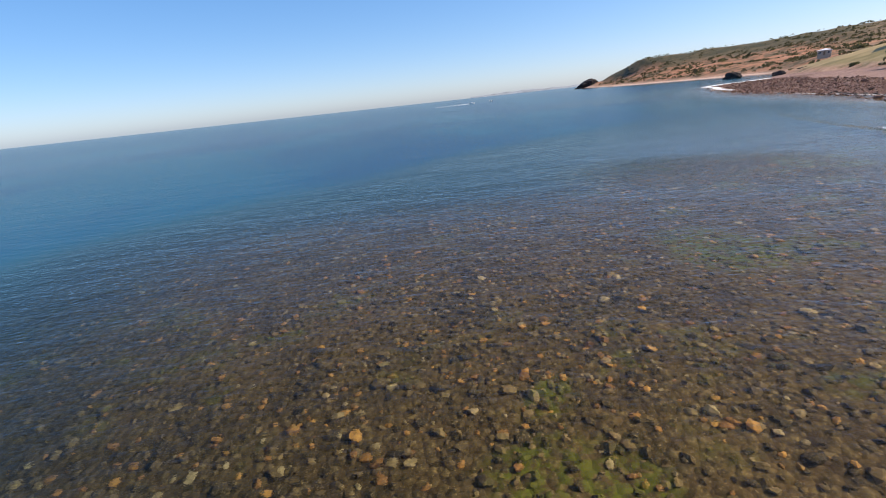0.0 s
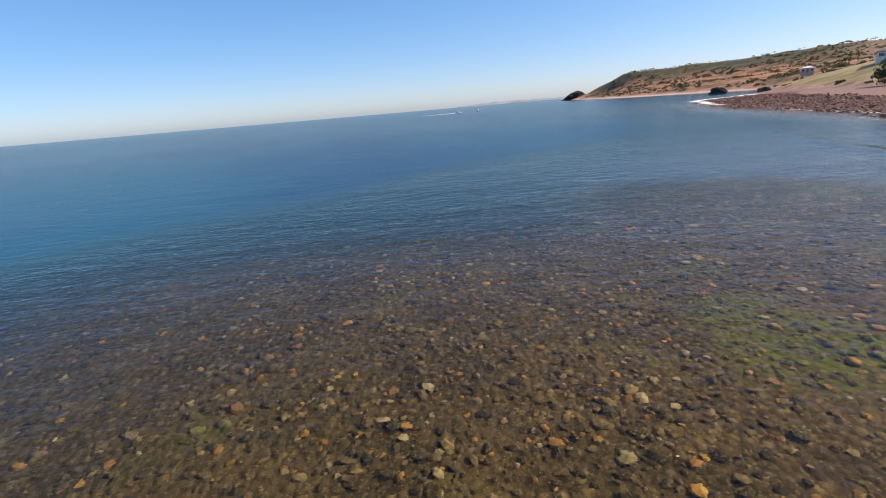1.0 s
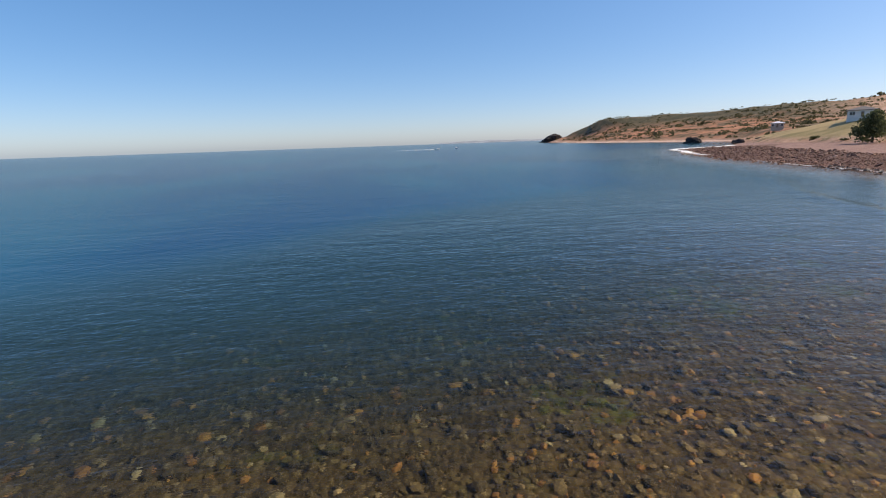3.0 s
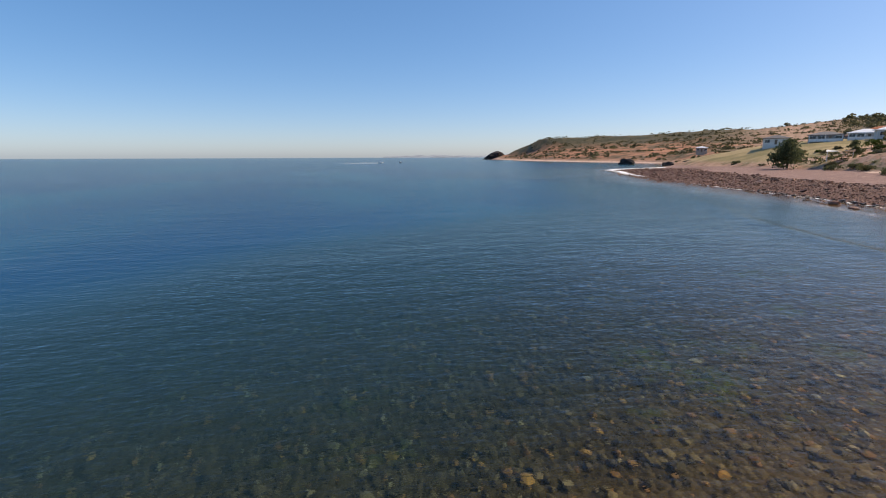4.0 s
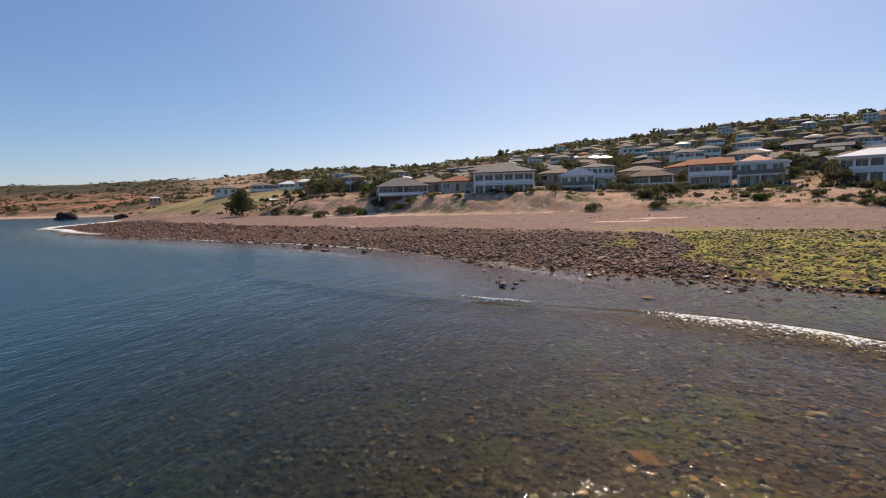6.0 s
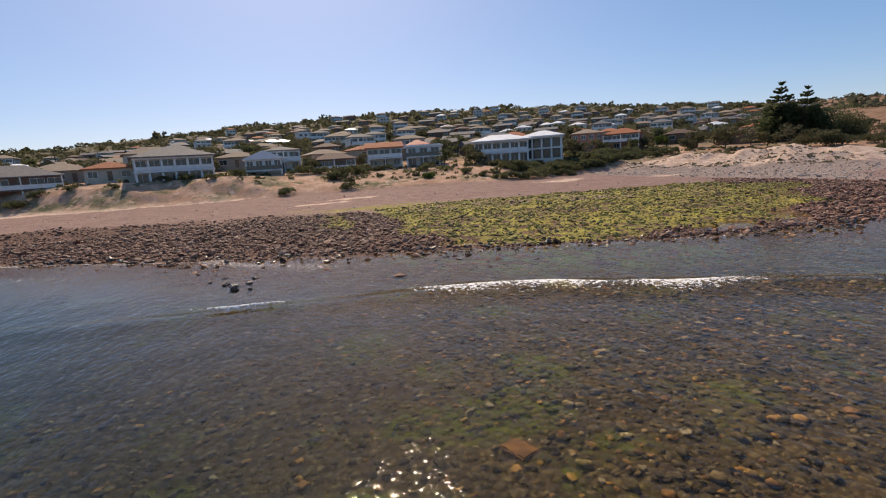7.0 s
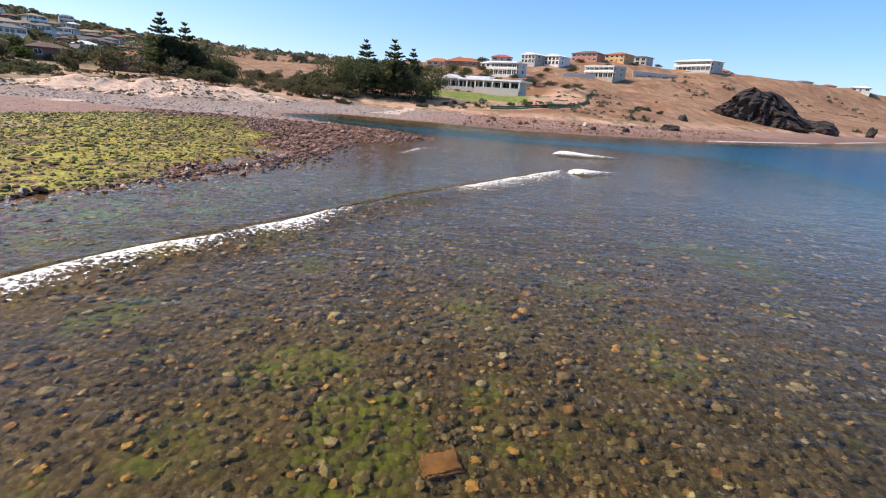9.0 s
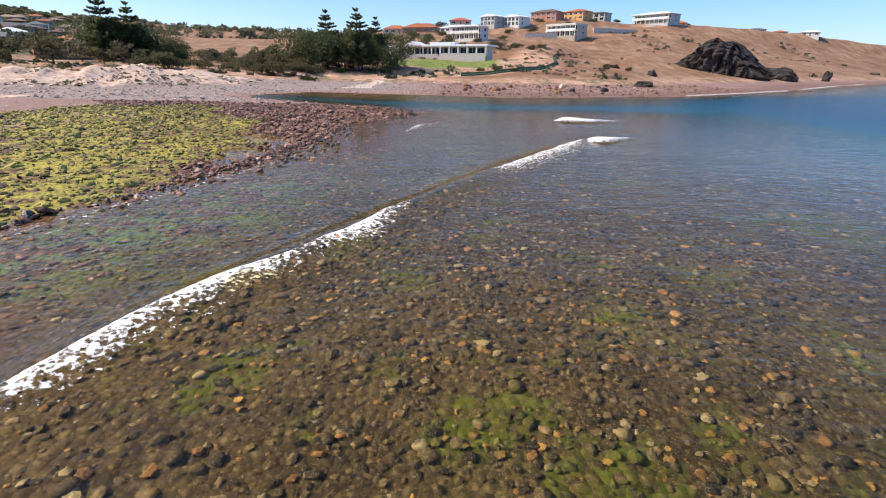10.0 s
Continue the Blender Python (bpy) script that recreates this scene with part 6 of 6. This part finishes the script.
def motor_boat(m, label):
    ob = thing("motor_boat", m, label, "boat", "boats off the headland")
    bm = bmesh.new()
    rings = []
    for y, w, keel, deck in ((-3.0, 1.0, -0.3, 0.75), (-1.0, 1.15, -0.35, 0.8), (1.2, 1.05, -0.3, 0.95), (2.6, 0.6, -0.1, 1.15), (3.4, 0.08, 0.5, 1.3)):
        rings.append([bm.verts.new((x, y, z)) for x, z in ((-w, deck), (-w * 0.75, 0.1), (0, keel), (w * 0.75, 0.1), (w, deck))])
    for a, b in zip(rings, rings[1:]):
        for i in range(4):
            bm.faces.new((a[i], a[i + 1], b[i + 1], b[i]))
        bm.faces.new((a[4], a[0], b[0], b[4]))
    bm.faces.new(rings[0][::-1])
    part("hull", bm, m_roof_white, ob)
    part("cabin", boxes((-0.7, 0.7, -0.8, 1.2, 0.75, 1.75)), m_roof_white, ob)
    part("windscreen", boxes((-0.6, 0.6, 1.2, 1.26, 1.2, 1.7)), m_glass, ob)
    part("outboard", boxes((-0.25, 0.25, -3.4, -2.95, 0.0, 1.1)), m_dark_trim, ob)
    return ob


motor_boat(pose(46, 440, 0.1, 0, 0, -80) @ Matrix.Diagonal((0.7, 0.7, 0.7, 1)), "small white motor boat trailing a wake")
motor_boat(pose(68, 470, 0.1, 0, 0, 30) @ Matrix.Diagonal((0.7, 0.7, 0.7, 1)), "small white motor boat far out in the bay")
ribbon("boat_wake", [(43, 440), (36, 439), (24, 437), (10, 434)], (0.8, 0.8), [1.0, 0.8, 0.5], "white wake behind a motor boat", step=0.6, height=0.1, seed=61)

# the low coast beyond the headland, its blue-grey colour painting in the distant haze
bx = np.linspace(0, 1, 120)
far_x, far_y = 500 + 1300 * bx, 4550 - 300 * bx
top = 8 + 22 * rough_noise(bx * 30, bx * 0, 3.0, 7) * np.minimum(1, bx * 4)
co = np.concatenate([np.column_stack([far_x, far_y, np.zeros(120) - 1]), np.column_stack([far_x + 20, far_y + 60, top]), np.column_stack([far_x + 60, far_y + 200, np.zeros(120) - 1])])
i = np.arange(238)
a = (i // 119) * 120 + i % 119
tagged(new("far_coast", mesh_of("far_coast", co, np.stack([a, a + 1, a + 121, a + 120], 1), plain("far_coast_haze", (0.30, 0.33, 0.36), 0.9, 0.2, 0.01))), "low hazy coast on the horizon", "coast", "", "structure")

# ---- loose cobbles of the sea bed that can be told apart ----
rng = np.random.default_rng(17)
shapes = [mesh_of("cobble", co, tri, m_bed_piece) for co, tri in FINE_ROCKS]
spots = rng.uniform((4, 2), (25, 17), (420, 2))
cz, cd, cdf, cm = lie(spots[:, 0], spots[:, 1])
made = 0
for (x, y), z, d in zip(spots, cz, cd):
    if d < -4 and made < 290:
        s = float(rng.uniform(0.10, 0.19))
        ob = new("cobble", shapes[made % len(shapes)])
        ob.matrix_world = pose(x, y, z + s * 0.36, float(rng.normal(0, 8)), float(rng.normal(0, 8)), float(rng.uniform(0, 360))) @ Matrix.Diagonal((s, s, s, 1))
        ob.parent = ground
        made += 1
